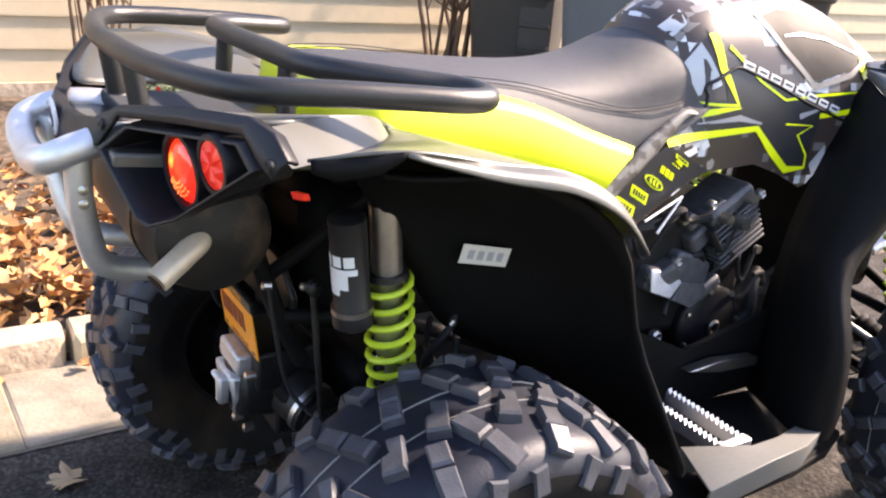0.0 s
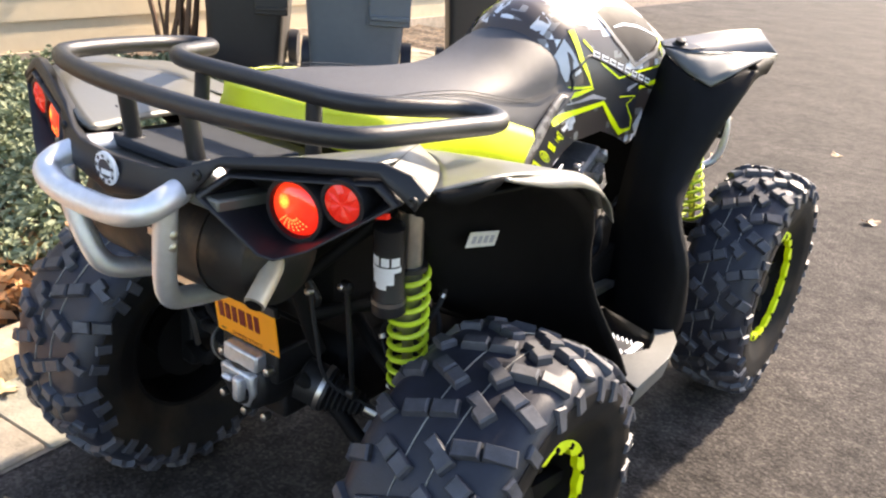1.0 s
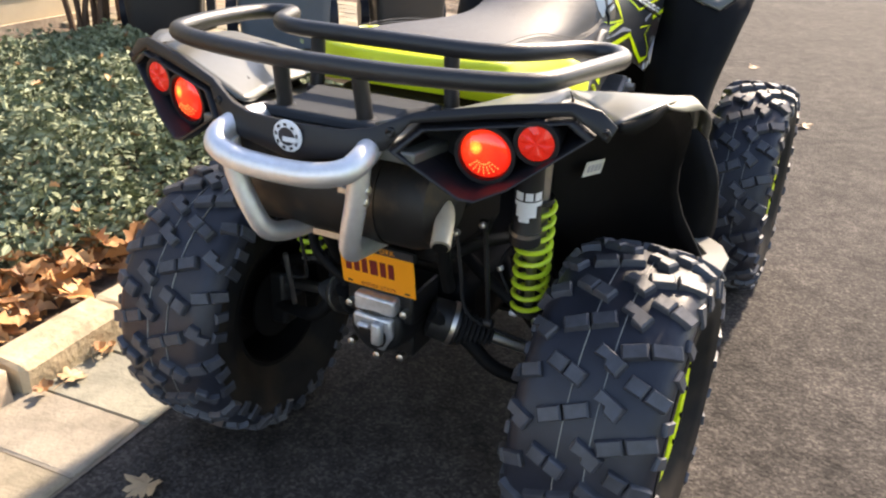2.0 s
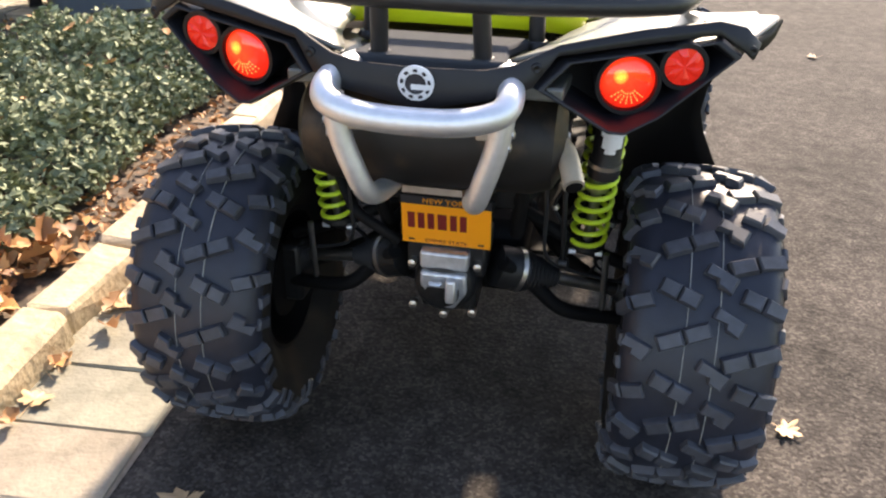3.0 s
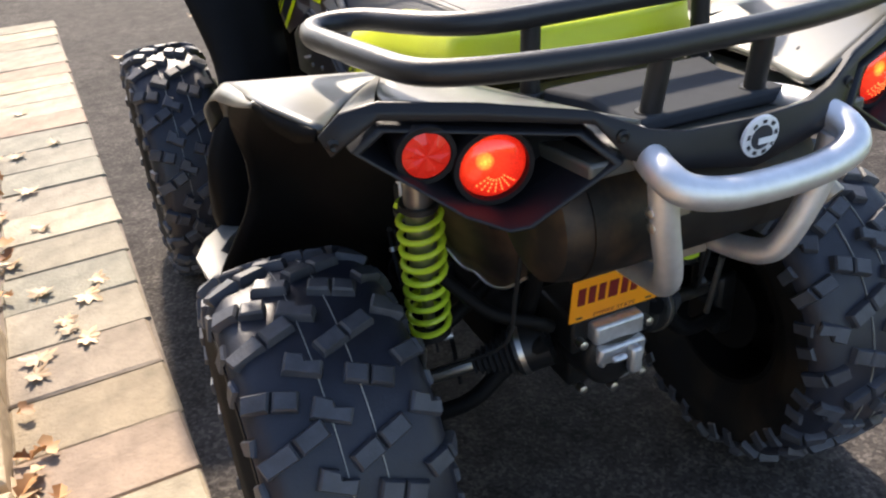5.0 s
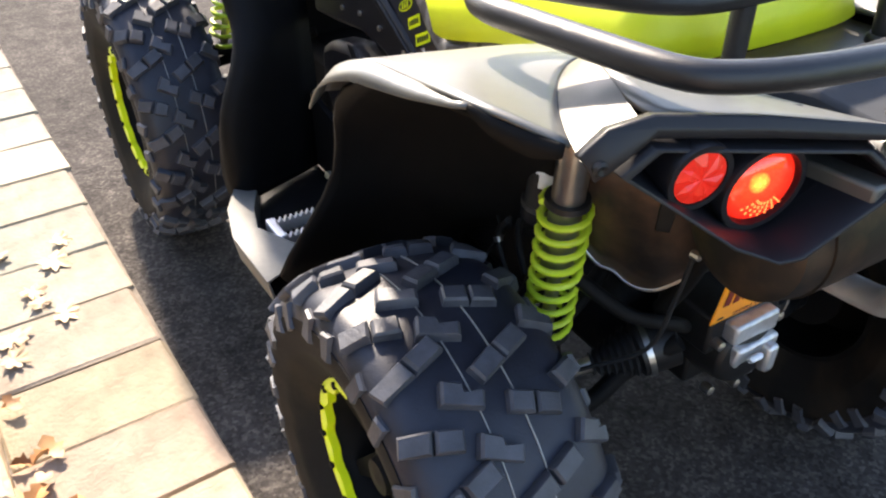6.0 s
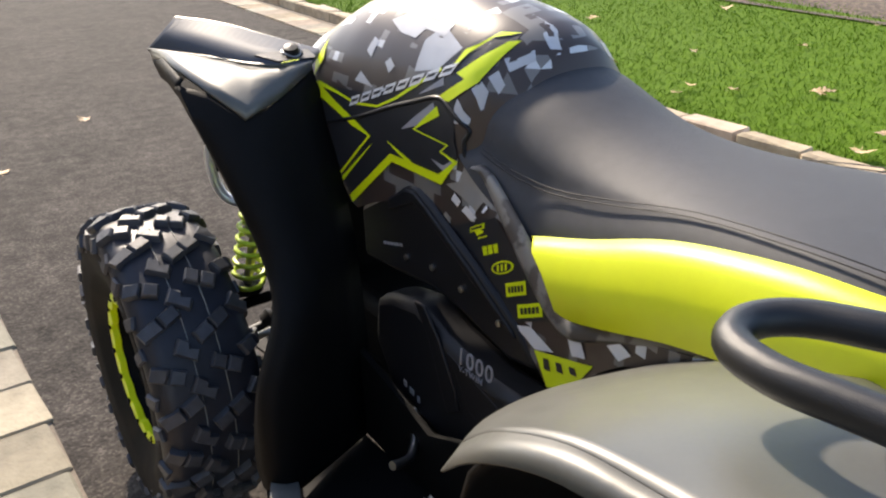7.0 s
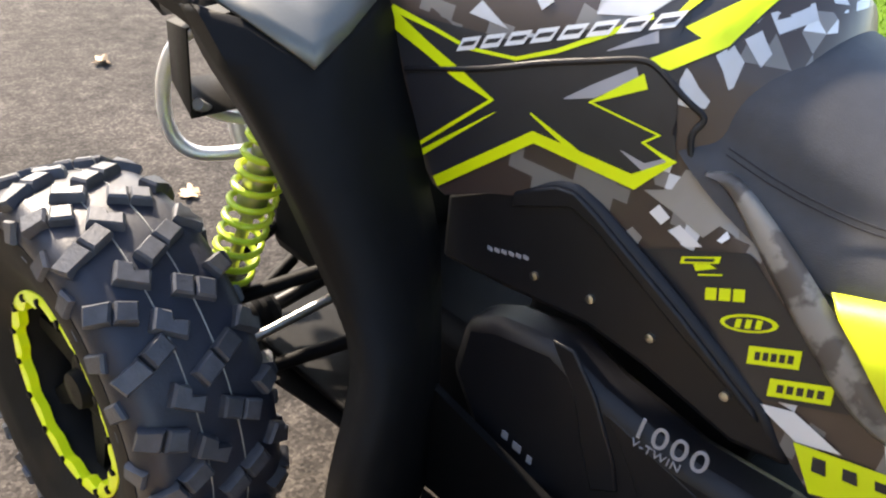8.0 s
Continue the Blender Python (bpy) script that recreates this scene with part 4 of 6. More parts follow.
    part("guard_strap", slab([(-0.212, -0.200, 0.80), (-0.196, -0.216, 0.80), (-0.188, -0.200, 0.72), (-0.200, -0.186, 0.72)], (-0.003, -0.004, 0)), DARKMETAL, guard, bevel=0.001)
    part("coolant_hose", tube([(-0.24, -0.10, 0.60), (-0.19, -0.16, 0.555), (-0.13, -0.19, 0.535), (-0.098, -0.186, 0.513)], 0.011, 6, 12), MATT, bike)
    part("radiator_box", box((0, 1.22, 0.63), (0.34, 0.18, 0.34)), MATT, bike, bevel=0.03)


driveline()


def exhaust():
    m = axis_to((-0.215, -0.315, 0.79), (0.2, -0.315, 0.79))
    bm = lathe([(0, 0.0), (0.0, 0.055), (0.015, 0.082), (0.045, 0.088), (0.37, 0.088), (0.405, 0.078), (0.42, 0.05), (0.424, 0.0)], 36, m)
    ob = part("silencer", bm, MUFFLER, bike, "heat-stained dark steel silencer drum")
    bm = tube([(0.165, -0.325, 0.795), (0.198, -0.338, 0.790), (0.213, -0.362, 0.777), (0.226, -0.400, 0.752)], 0.0165, 6, 20)
    part("tailpipe", bm, PIPE, ob, "bare steel tailpipe")
    # flat black disc painting the shade of the bore on the closed end
    part("dark_mouth_disc", lathe([(0, 0.0), (0.001, 0.0135)], 20, axis_to((0.2265, -0.4015, 0.751), (0.239, -0.437, 0.728))), MATT, ob)
    part("heat_shield", lathe([(0.05, 0.0895), (0.05, 0.091), (0.32, 0.091), (0.32, 0.0895)], 36, m), MUFFLER, ob)
    part("silencer_bracket", box((0.0, -0.34, 0.70), (0.10, 0.03, 0.012)), STEEL, bike)


exhaust()


def tail_fascia():
    """The black tail band from pod to pod, with its lamp pods, badge and screws."""
    upper = [(0.464, -0.324, 0.962), (0.440, -0.330, 0.985), (0.402, -0.342, 0.994), (0.30, -0.380, 0.984), (0.19, -0.422, 0.966), (0.13, -0.445, 0.940), (0.09, -0.458, 0.934), (0.0, -0.468, 0.934)]
    lower = [(0.456, -0.336, 0.942), (0.442, -0.344, 0.955), (0.405, -0.347, 0.977), (0.30, -0.385, 0.967), (0.186, -0.426, 0.953), (0.156, -0.446, 0.912), (0.10, -0.464, 0.895), (0.0, -0.472, 0.878)]
    up = upper + mx(upper[-2::-1], -1)
    lo = lower + mx(lower[-2::-1], -1)
    mid = [tuple((Vector(a) + Vector(b)) / 2 + Vector((0, -0.003, 0))) for a, b in zip(up, lo)]
    back = [(p[0] * 0.985, p[1] + 0.014, p[2] - 0.006) for p in up]
    part("tail_fascia", loft([back, up, mid, lo]), BLACK, bike, smooth=50, solid=0.006, bevel=0.002)
    for s in (1, -1):
        pod = new("tail_light_pod")
        pod.parent = bike
        tagged(pod, "black pod with a lit red tail lamp and round reflector")
        outline = [(0.160, -0.440, 0.912), (0.197, -0.414, 0.947), (0.405, -0.343, 0.972), (0.436, -0.338, 0.950), (0.330, -0.392, 0.868), (0.285, -0.412, 0.847), (0.262, -0.420, 0.850)]
        c = sum((Vector(p) for p in outline), Vector()) / 7
        n = Vector((0.30, -0.93, -0.10)).normalized()
        ringrows = []
        for scale, shift in ((0.86, 0.045), (1.03, 0.012), (1.02, -0.004), (0.99, -0.012), (0.93, -0.012), (0.905, -0.004), (0.88, 0.03), (0.84, 0.085)):
            ringrows.append(mx([tuple(c + (Vector(p) - c) * scale - n * shift) for p in outline], s))
        part("pod_shell", loft(ringrows, closed=True), BLACK, pod, smooth=35, bevel=0.002)
        bm = bmesh.new()
        bm.faces.new([bm.verts.new(p) for p in ringrows[-1]])
        part("pod_back", bm, MATT, pod)
        look_way = Vector((s * 0.16, -0.98, -0.08)).normalized()

        def lamp(name, p, r, material, dome, label):
            front = Vector((s * p[0], p[1], p[2]))
            m = axis_to(front, front + look_way)
            part(name + "_barrel", lathe([(-0.085, r + 0.004), (-0.004, r + 0.008), (0.0, r + 0.007), (0.0, r + 0.001), (-0.01, r)], 36, m), BLACK, pod)
            bm = lathe([(-0.012, r)] + [(-0.004 + dome * math.cos(a) - dome * 0.4, r * math.sin(a)) for a in np.linspace(1.5, 0.0, 9)], 40)
            if dome < 0.01:
                bm = bmesh.new()
                hub_v = bm.verts.new((0.001, 0, 0))
                at = lambda x, q, k: bm.verts.new((x, r * q * math.cos(2 * math.pi * k / 24), r * q * math.sin(2 * math.pi * k / 24)))
                mid_v = [at(0.0035 if (k // 2) % 2 else 0.0005, 0.6, k) for k in range(24)]
                rim_v = [at(-0.001, 1.0, k) for k in range(24)]
                for k in range(24):
                    j = (k + 1) % 24
                    bm.faces.new((hub_v, mid_v[k], mid_v[j])), bm.faces.new((mid_v[k], rim_v[k], rim_v[j], mid_v[j]))
            ob = part(name, bm, material, pod, label, smooth=40 if dome > 0.01 else 0)
            ob.matrix_local = m
            if dome > 0.01:
                dots = bmesh.new()
                for ray in range(7):
                    for ring in range(4):
                        a, q = radians(-90 + 17 * (ray - 3)), 0.012 + 0.0052 * ring
                        out = -0.0036 + dome * math.sqrt(1 - (q / r) ** 2) - dome * 0.4
                        box((0, 0, 0), (0.0008, 0.0019, 0.0028), dots, m @ pose(out, q * math.cos(a), q * math.sin(a), 17 * (ray - 3)))
                part("lens_facets", dots, FACET, pod, "bright facets moulded in the lens")
        lamp("lamp_lens", (0.287, -0.384, 0.909), 0.0395, LENS, 0.016, "lit red lamp lens")
        lamp("reflector", (0.361, -0.370, 0.935), 0.027, RED_REFLECT, 0.004, "round red reflector")
        for p in ((0.452, -0.332, 0.956), (0.161, -0.436, 0.939)):
            q = Vector((s * p[0], p[1] - 0.004, p[2]))
            part("fascia_screw", lathe([(0, 0.008), (0.004, 0.008), (0.006, 0.005), (0.004, 0.0)], 14, axis_to(q, q + look_way)), DARKMETAL, bike)
    m = axis_to((0, -0.473, 0.916), (0, -0.60, 0.905))
    m = m @ Matrix.Diagonal((1, 0.82, 0.82, 1))
    badge = part("badge", lathe([(0, 0.031), (0.004, 0.031), (0.005, 0.029), (0.005, 0.0)], 36, m), WHITE, bike, "round white and black emblem")
    bm = bmesh.new()
    for k in range(9):
        a = radians(40 * k + 10)
        rows = [[m @ Vector((0.006, r * math.cos(t), r * math.sin(t))) for t in (a - 0.16, a, a + 0.16)] for r in (0.021, 0.0265)]
        loft(rows, bm)
    lathe([(0.0052, 0.018), (0.006, 0.018), (0.006, 0.0)], 28, m, bm)
    part("badge_print", bm, DARKPRINT, badge)
    part("badge_bar", box((0.006, -0.4805, 0.912), (0.024, 0.001, 0.0075)), WHITE, badge)


tail_fascia()


def rear_bumper():
    pts = [(0.112, -0.37, 0.908), (0.122, -0.425, 0.912), (0.131, -0.470, 0.903), (0.120, -0.500, 0.889), (0.072, -0.510, 0.877), (0, -0.511, 0.873)]
    loop = pts + mx(pts[-2::-1], -1)
    ob = part("rear_bumper", tube(loop, 0.0195, 6, 18), ALU, bike, "polished aluminium tube bumper")
    for s in (1, -1):
        leg = [(0.124, -0.468, 0.890), (0.115, -0.466, 0.83), (0.096, -0.455, 0.765), (0.084, -0.438, 0.728), (0.075, -0.40, 0.712), (0.07, -0.32, 0.70)]
        part("bumper_leg", tube(mx(leg, s), 0.0175, 6, 16), ALU, ob)
        for p in ((0.130, -0.465, 0.85), (0.126, -0.465, 0.83)):
            part("leg_bolt", lathe([(0, 0.007), (0.012, 0.007), (0.014, 0.003)], 8, axis_to((s * (p[0] - 0.004), p[1], p[2]), (s * 0.2, p[1], p[2]))), STEEL, ob)
        part("leg_gusset", box((s * 0.10, -0.47, 0.845), (0.03, 0.006, 0.012)), STEEL, ob, bevel=0.002)


rear_bumper()


def number_plate():
    m = pose(0, -0.222, 0.574, 8, 0, 0) @ Matrix.Diagonal((0.93, 1, 0.88, 1))
    plate = part("number_plate", box((0, 0, 0), (0.178, 0.0025, 0.104), m=m), ORANGE, bike, "orange number plate with dark bars", bevel=0.001)
    x = -0.078
    for w in (0.017, 0.016, 0.016, 0.022, 0.016, 0.016):
        part("plate_bar", box((x + w / 2, -0.0018, 0.006), (w * 0.82, 0.001, 0.038), m=m), NAVY, plate)
        x += w + 0.0035
    part("plate_header", box((0, -0.0018, 0.0555), (0.178, 0.001, 0.019), m=m), DARKPRINT, plate, "dark strip along the top of the plate")
    for body, size, z, y, ink in (("NEW YORK", 0.0165, 0.0505, -0.0026, ORANGE), ("EMPIRE STATE", 0.0125, -0.0475, -0.0018, NAVY)):
        cu = bpy.data.curves.new("plate_lettering", "FONT")
        cu.body, cu.size, cu.extrude, cu.align_x, cu.space_character = body, size, 0.0002, "CENTER", 1.1
        cu.materials.append(ink)
        ob = new("plate_lettering", cu)
        ob.matrix_world = m @ pose(0, y, z, 90, 0, 0)
        ob.parent = plate
    for sx in (-0.07, 0.07):
        part("plate_slot", box((sx, -0.0018, -0.043), (0.012, 0.001, 0.004), m=m), DARKPRINT, plate)
    part("plate_frame", box((0, 0.004, 0.055), (0.190, 0.010, 0.026), m=m), MATT, plate, bevel=0.003)


number_plate()


def rack():
    """The tube luggage rack: one closed loop with wings, on six posts."""
    half = [(0.0, -0.395, 1.012), (0.12, -0.392, 1.012), (0.24, -0.374, 1.013), (0.315, -0.348, 1.013), (0.352, -0.315, 1.013), (0.372, -0.235, 1.011), (0.386, -0.135, 1.006), (0.391, -0.075, 1.002), (0.376, -0.030, 1.0), (0.340, -0.018, 1.001), (0.305, -0.042, 1.004), (0.276, -0.105, 1.009), (0.238, -0.168, 1.014), (0.185, -0.196, 1.015), (0.10, -0.200, 1.015), (0.0, -0.2, 1.015)]
    loop = half + mx(half[-2:0:-1], -1)
    ob = part("luggage_rack", tube(loop, 0.0155, 5, 14, closed=True), RACK, bike, "black powder-coated tube luggage rack")
    for s in (1, -1):
        for a, b in (((0.074, -0.388, 1.005), (0.078, -0.375, 0.915)), ((0.135, -0.195, 1.005), (0.14, -0.20, 0.90))):
            part("rack_post", rod(mx([a], s)[0], mx([b], s)[0], 0.0135), RACK, ob)
            q = Vector(mx([b], s)[0])
            part("post_foot", lathe([(0, 0.016), (0.006, 0.020), (0.012, 0.020)], 16, axis_to(q + Vector((0, 0, 0.016)), q)), RACK, ob)


rack()


def rear_fenders():
    for s in (1, -1):
        rows = [
            [(0.30, -0.128, 0.950), (0.335, -0.142, 0.950), (0.372, -0.175, 0.950), (0.417, -0.235, 0.953), (0.455, -0.300, 0.960)],
            [(0.25, -0.10, 0.938), (0.32, -0.09, 0.943), (0.385, -0.11, 0.947), (0.442, -0.155, 0.958), (0.503, -0.212, 0.976)],
            [(0.20, -0.03, 0.908), (0.28, -0.03, 0.922), (0.36, -0.045, 0.936), (0.43, -0.065, 0.946), (0.497, -0.085, 0.951)],
            [(0.19, 0.06, 0.872), (0.27, 0.06, 0.888), (0.36, 0.045, 0.906), (0.435, 0.03, 0.921), (0.500, 0.005, 0.937)],
            [(0.20, 0.17, 0.812), (0.28, 0.16, 0.831), (0.36, 0.145, 0.852), (0.44, 0.12, 0.872), (0.504, 0.085, 0.900)],
            [(0.21, 0.26, 0.750), (0.285, 0.25, 0.769), (0.36, 0.23, 0.790), (0.43, 0.20, 0.811), (0.492, 0.15, 0.842)],
        ]
        part("rear_fender", loft([mx(smoothed(r, 3), s) for r in zip(*[smoothed(c, 4) for c in zip(*rows)])]), SILVER, bike, "metallic grey rear fender", smooth=60, solid=0.004)
        deck = [
            [(0.10, -0.442, 0.936), (0.19, -0.415, 0.962), (0.30, -0.375, 0.980), (0.404, -0.332, 0.983)],
            [(0.15, -0.34, 0.933), (0.215, -0.33, 0.953), (0.30, -0.30, 0.975), (0.366, -0.246, 0.983)],
            [(0.175, -0.24, 0.926), (0.225, -0.24, 0.944), (0.28, -0.225, 0.964), (0.326, -0.168, 0.973)],
            [(0.19, -0.13, 0.914), (0.22, -0.14, 0.928), (0.26, -0.145, 0.946), (0.290, -0.130, 0.957)],
            [(0.20, -0.03, 0.900), (0.215, -0.04, 0.910), (0.235, -0.06, 0.922), (0.26, -0.09, 0.936)],
        ]
        part("tail_panel", loft([mx(r, s) for r in deck]), SILVER, bike, "metallic grey tail panel", smooth=60, subsurf=2, solid=0.006)
        facet = [[r[-1] for r in deck[:4]], [(0.455, -0.316, 0.953), (0.418, -0.237, 0.951), (0.374, -0.176, 0.950), (0.334, -0.142, 0.951)]]
        part("fender_facet", loft([mx(smoothed(r, 5), s) for r in facet]), SILVER, bike, smooth=180)
        part("side_marker", slab(mx([(0.318, -0.262, 0.884), (0.345, -0.258, 0.888), (0.345, -0.256, 0.880), (0.322, -0.260, 0.876)], s), (0, 0.008, 0)), RED_REFLECT, bike, "small red side marker")
        edge = [r[-1] for r in rows]
        front_edge = smoothed(edge[1:], 5)
        drops = np.interp(range(len(front_edge)), [0, 4, 8, len(front_edge) - 1], [0.004, 0.014, 0.019, 0.021])
        part("fender_lip", loft([mx(front_edge, s), mx([(p[0] + 1.1 * h, p[1], p[2] - h) for p, h in zip(front_edge, drops)], s)]), SILVER, bike, smooth=60, solid=0.003)
        tail_edge = smoothed([(0.457, -0.298, 0.961), (0.482, -0.255, 0.967), edge[1]], 5)
        drops = np.interp(range(len(tail_edge)), [0, 3, 7, len(tail_edge) - 1], [0.012, 0.022, 0.018, 0.004])
        part("fender_skirt", loft([mx([(p[0] + 0.002, p[1], p[2] + 0.001) for p in tail_edge], s), mx([(p[0] + 0.004, p[1], p[2] - h) for p, h in zip(tail_edge, drops)], s)]), MATT, bike, smooth=60, solid=0.004)
        # inner arch and mud guard
        arch = [
            [(0.465, -0.20, 0.930), (0.40, -0.19, 0.928), (0.33, -0.18, 0.915), (0.295, -0.17, 0.885), (0.26, -0.11, 0.84)],
            [(0.486, -0.08, 0.938), (0.41, -0.05, 0.915), (0.318, -0.04, 0.87), (0.288, -0.04, 0.74), (0.235, -0.02, 0.67)],
            [(0.492, 0.01, 0.915), (0.42, 0.04, 0.88), (0.312, 0.05, 0.80), (0.288, 0.04, 0.66), (0.225, 0.05, 0.59)],
            [(0.496, 0.09, 0.874), (0.43, 0.14, 0.81), (0.36, 0.18, 0.72), (0.31, 0.18, 0.60), (0.215, 0.17, 0.53)],
            [(0.480, 0.165, 0.80), (0.43, 0.215, 0.72), (0.37, 0.235, 0.64), (0.30, 0.25, 0.53), (0.20, 0.25, 0.47)],
            [(0.448, 0.208, 0.685), (0.42, 0.24, 0.63), (0.37, 0.27, 0.55), (0.29, 0.29, 0.45), (0.18, 0.29, 0.41)],
            [(0.503, 0.235, 0.58), (0.45, 0.275, 0.53), (0.38, 0.305, 0.47), (0.28, 0.32, 0.40), (0.17, 0.32, 0.37)],
            [(0.564, 0.268, 0.462), (0.50, 0.31, 0.43), (0.40, 0.345, 0.39), (0.27, 0.35, 0.35), (0.17, 0.35, 0.335)],
        ]
        part("wheel_arch_liner", loft([mx(r, s) for r in arch]), MATT, bike, "matt black wheel arch liner", smooth=60, subsurf=1, solid=0.006)
        part("arch_bolt", lathe([(0, 0.007), (0.003, 0.007), (0.005, 0.003)], 10, axis_to((s * 0.352, 0.255, 0.66), (s * 0.36, 0.20, 0.69))), STEEL, bike)
    m = pose(0.336, 0.020, 0.772, -9, 10, -12)
    tag = part("arch_label", box((0, 0, 0), (0.0015, 0.074, 0.03), m=m), LABEL, bike, "pale sticker with grey print")
    for k in range(4):
        part("label_bar", box((0.0012, -0.022 + 0.015 * k, 0.0), (0.0008, 0.009, 0.014), m=m), GREYPRINT, tag)


rear_fenders()


def seat():
    ys = [-0.112, -0.10, -0.05, 0.06, 0.20, 0.33, 0.43, 0.505, 0.575, 0.632]
    zy = [0.940, 0.946, 0.950, 0.950, 0.922, 0.880, 0.852, 0.872, 0.908, 0.938]
    zs = [0.978, 0.981, 0.984, 0.981, 0.965, 0.937, 0.918, 0.922, 0.936, 0.953]
    zt = [0.988, 0.993, 0.995, 0.994, 0.990, 0.993, 1.014, 1.042, 1.064, 1.072]
    xs = [0.135, 0.165, 0.178, 0.178, 0.170, 0.163, 0.162, 0.165, 0.168, 0.162]
    xt = [0.09, 0.11, 0.12, 0.12, 0.112, 0.112, 0.120, 0.128, 0.128, 0.120]
    base = new("seat")
    base.parent = bike
    tagged(base, "black vinyl saddle with lime side panels")
    rows = []
    for k, y in enumerate(ys):
        h = [(xs[k] + 0.002, y, zy[k] - 0.004), (xs[k] - 0.004, y, zy[k] * 0.5 + zs[k] * 0.5 - 0.002), (xs[k] - 0.026, y, zs[k] + 0.004), ((xs[k] + xt[k]) / 2 - 0.006, y, zs[k] + (zt[k] - zs[k]) * 0.30), (xt[k] * 0.9, y, zs[k] + (zt[k] - zs[k]) * 0.60), (xt[k] * 0.45, y, zs[k] + (zt[k] - zs[k]) * 0.88)]
        lean = 0.45 * min(1.0, max(0.0, (y - 0.40) / 0.20))
        h = [(px, py - lean * (pz - 0.955), pz) for px, py, pz in h]
        rows.append(h + mx(h[::-1], -1))
    front = [(p[0] * 0.8, p[1] + 0.025, max(0.94, p[2] - 0.05)) for p in rows[-1]]
    rear = [(p[0] * 0.9, -0.122, min(p[2], 0.976)) for p in rows[0]]
    part("saddle_cover", loft([rear] + rows + [front]), VINYL, base, smooth=80, subsurf=2)
    top = [(0.170, 0.440, 0.862), (0.170, 0.41, 0.872), (0.171, 0.33, 0.898), (0.175, 0.20, 0.946), (0.182, 0.06, 0.976), (0.183, -0.04, 0.984), (0.168, -0.098, 0.984), (0.10, -0.134, 0.983), (0.0, -0.140, 0.983)]
    low = [(0.178, 0.352, 0.798), (0.179, 0.32, 0.798), (0.180, 0.25, 0.817), (0.182, 0.16, 0.846), (0.186, 0.05, 0.872), (0.186, -0.04, 0.892), (0.172, -0.112, 0.906), (0.10, -0.156, 0.920), (0.0, -0.164, 0.922)]
    low = [(b[0] if b[0] < 0.12 else a[0] + 0.034, b[1], b[2]) for a, b in zip(top, low)]
    bulge = [tuple((Vector(a) + Vector(b)) / 2 + Vector((0.004 if a[0] > 0.12 else 0, 0, 0))) for a, b in zip(top, low)]
    lines = [smoothed(line, 5) for line in (top, [tuple(Vector(a) * 0.6 + Vector(b) * 0.4 + Vector((0.008 if a[0] > 0.12 else 0, -0.005 if a[1] < -0.09 else 0, 0))) for a, b in zip(top, bulge)], bulge, low)]
    lines = [line + [Vector((-v.x, v.y, v.z)) for v in line[-2::-1]] for line in lines]
    part("saddle_side", loft(lines), LIME_VINYL, base, "lime vinyl side panel", smooth=80, solid=0.004)
    for s in (1, -1):
        seam = [(xs[k] - 0.0205 + (0.010 if k >= 7 else 0.006 if k >= 5 else 0.0), ys[k] + (0.45 * min(1.0, max(0.0, (ys[k] - 0.40) / 0.20)) * (0.955 - zs[k])), zs[k] + 0.003) for k in range(1, 9)]
        for dz in (0, 0.006):
            part("stitch_seam", tube(mx([(p[0] - dz * 0.35 - 0.0015, p[1], p[2] + dz) for p in seam], s), 0.0009, 4, 6), BLACK, base)
    part("seat_base", box((0, 0.145, 0.862), (0.30, 0.53, 0.08)), MATT, bike, bevel=0.02)
    lid = slab([(-0.12, -0.395, 0.930), (0.12, -0.395, 0.930), (0.105, -0.29, 0.926), (0.13, -0.215, 0.922), (-0.13, -0.215, 0.922), (-0.105, -0.29, 0.926)], (0, 0, -0.02))
    part("tail_lid", lid, LID, bike, "dark grey tail compartment lid", bevel=0.006)
    part("tail_deck", slab([(-0.2, -0.44, 0.912), (0.2, -0.44, 0.912), (0.22, -0.1, 0.89), (-0.22, -0.1, 0.89)], (0, 0, -0.02)), SILVER, bike, bevel=0.004)


seat()


def top_z(y):
    return float(np.interp(y, [0.12, 0.25, 0.338, 0.366, 0.408, 0.477, 0.530, 0.560, 0.60, 0.66, 0.75, 0.85, 0.95, 1.03, 1.12], [0.844, 0.808, 0.775, 0.786, 0.816, 0.868, 0.980, 1.080, 1.108, 1.122, 1.134, 1.138, 1.132, 1.108, 1.06]))


def side_x(y, z):
    """Half width of the bodywork at a place along and a height."""
    u = max(0.0, min(1.0, (z - 0.85) / max(0.01, top_z(y) - 0.85)))
    tuck = 0.30 * min(1.0, max(0.0, (0.63 - y) / 0.09)) * min(1.0, max(0.0, (z - 0.86) / 0.08))
    return (0.167 + 0.09 * max(0.0, y - 0.6) + 0.07 * max(0.0, 0.6 - y)) * (1 - tuck) * math.sqrt(max(0.0, 1 - u ** 2.6))


def low_z(y):
    return float(np.interp(y, [0.12, 0.20, 0.24, 0.284, 0.32, 0.35, 0.38, 0.45, 0.64, 0.76, 0.83, 0.91, 0.98, 1.02, 1.12], [0.838, 0.79, 0.77, 0.735, 0.69, 0.668, 0.655, 0.705, 0.802, 0.812, 0.79, 0.752, 0.83, 0.90, 0.94]))


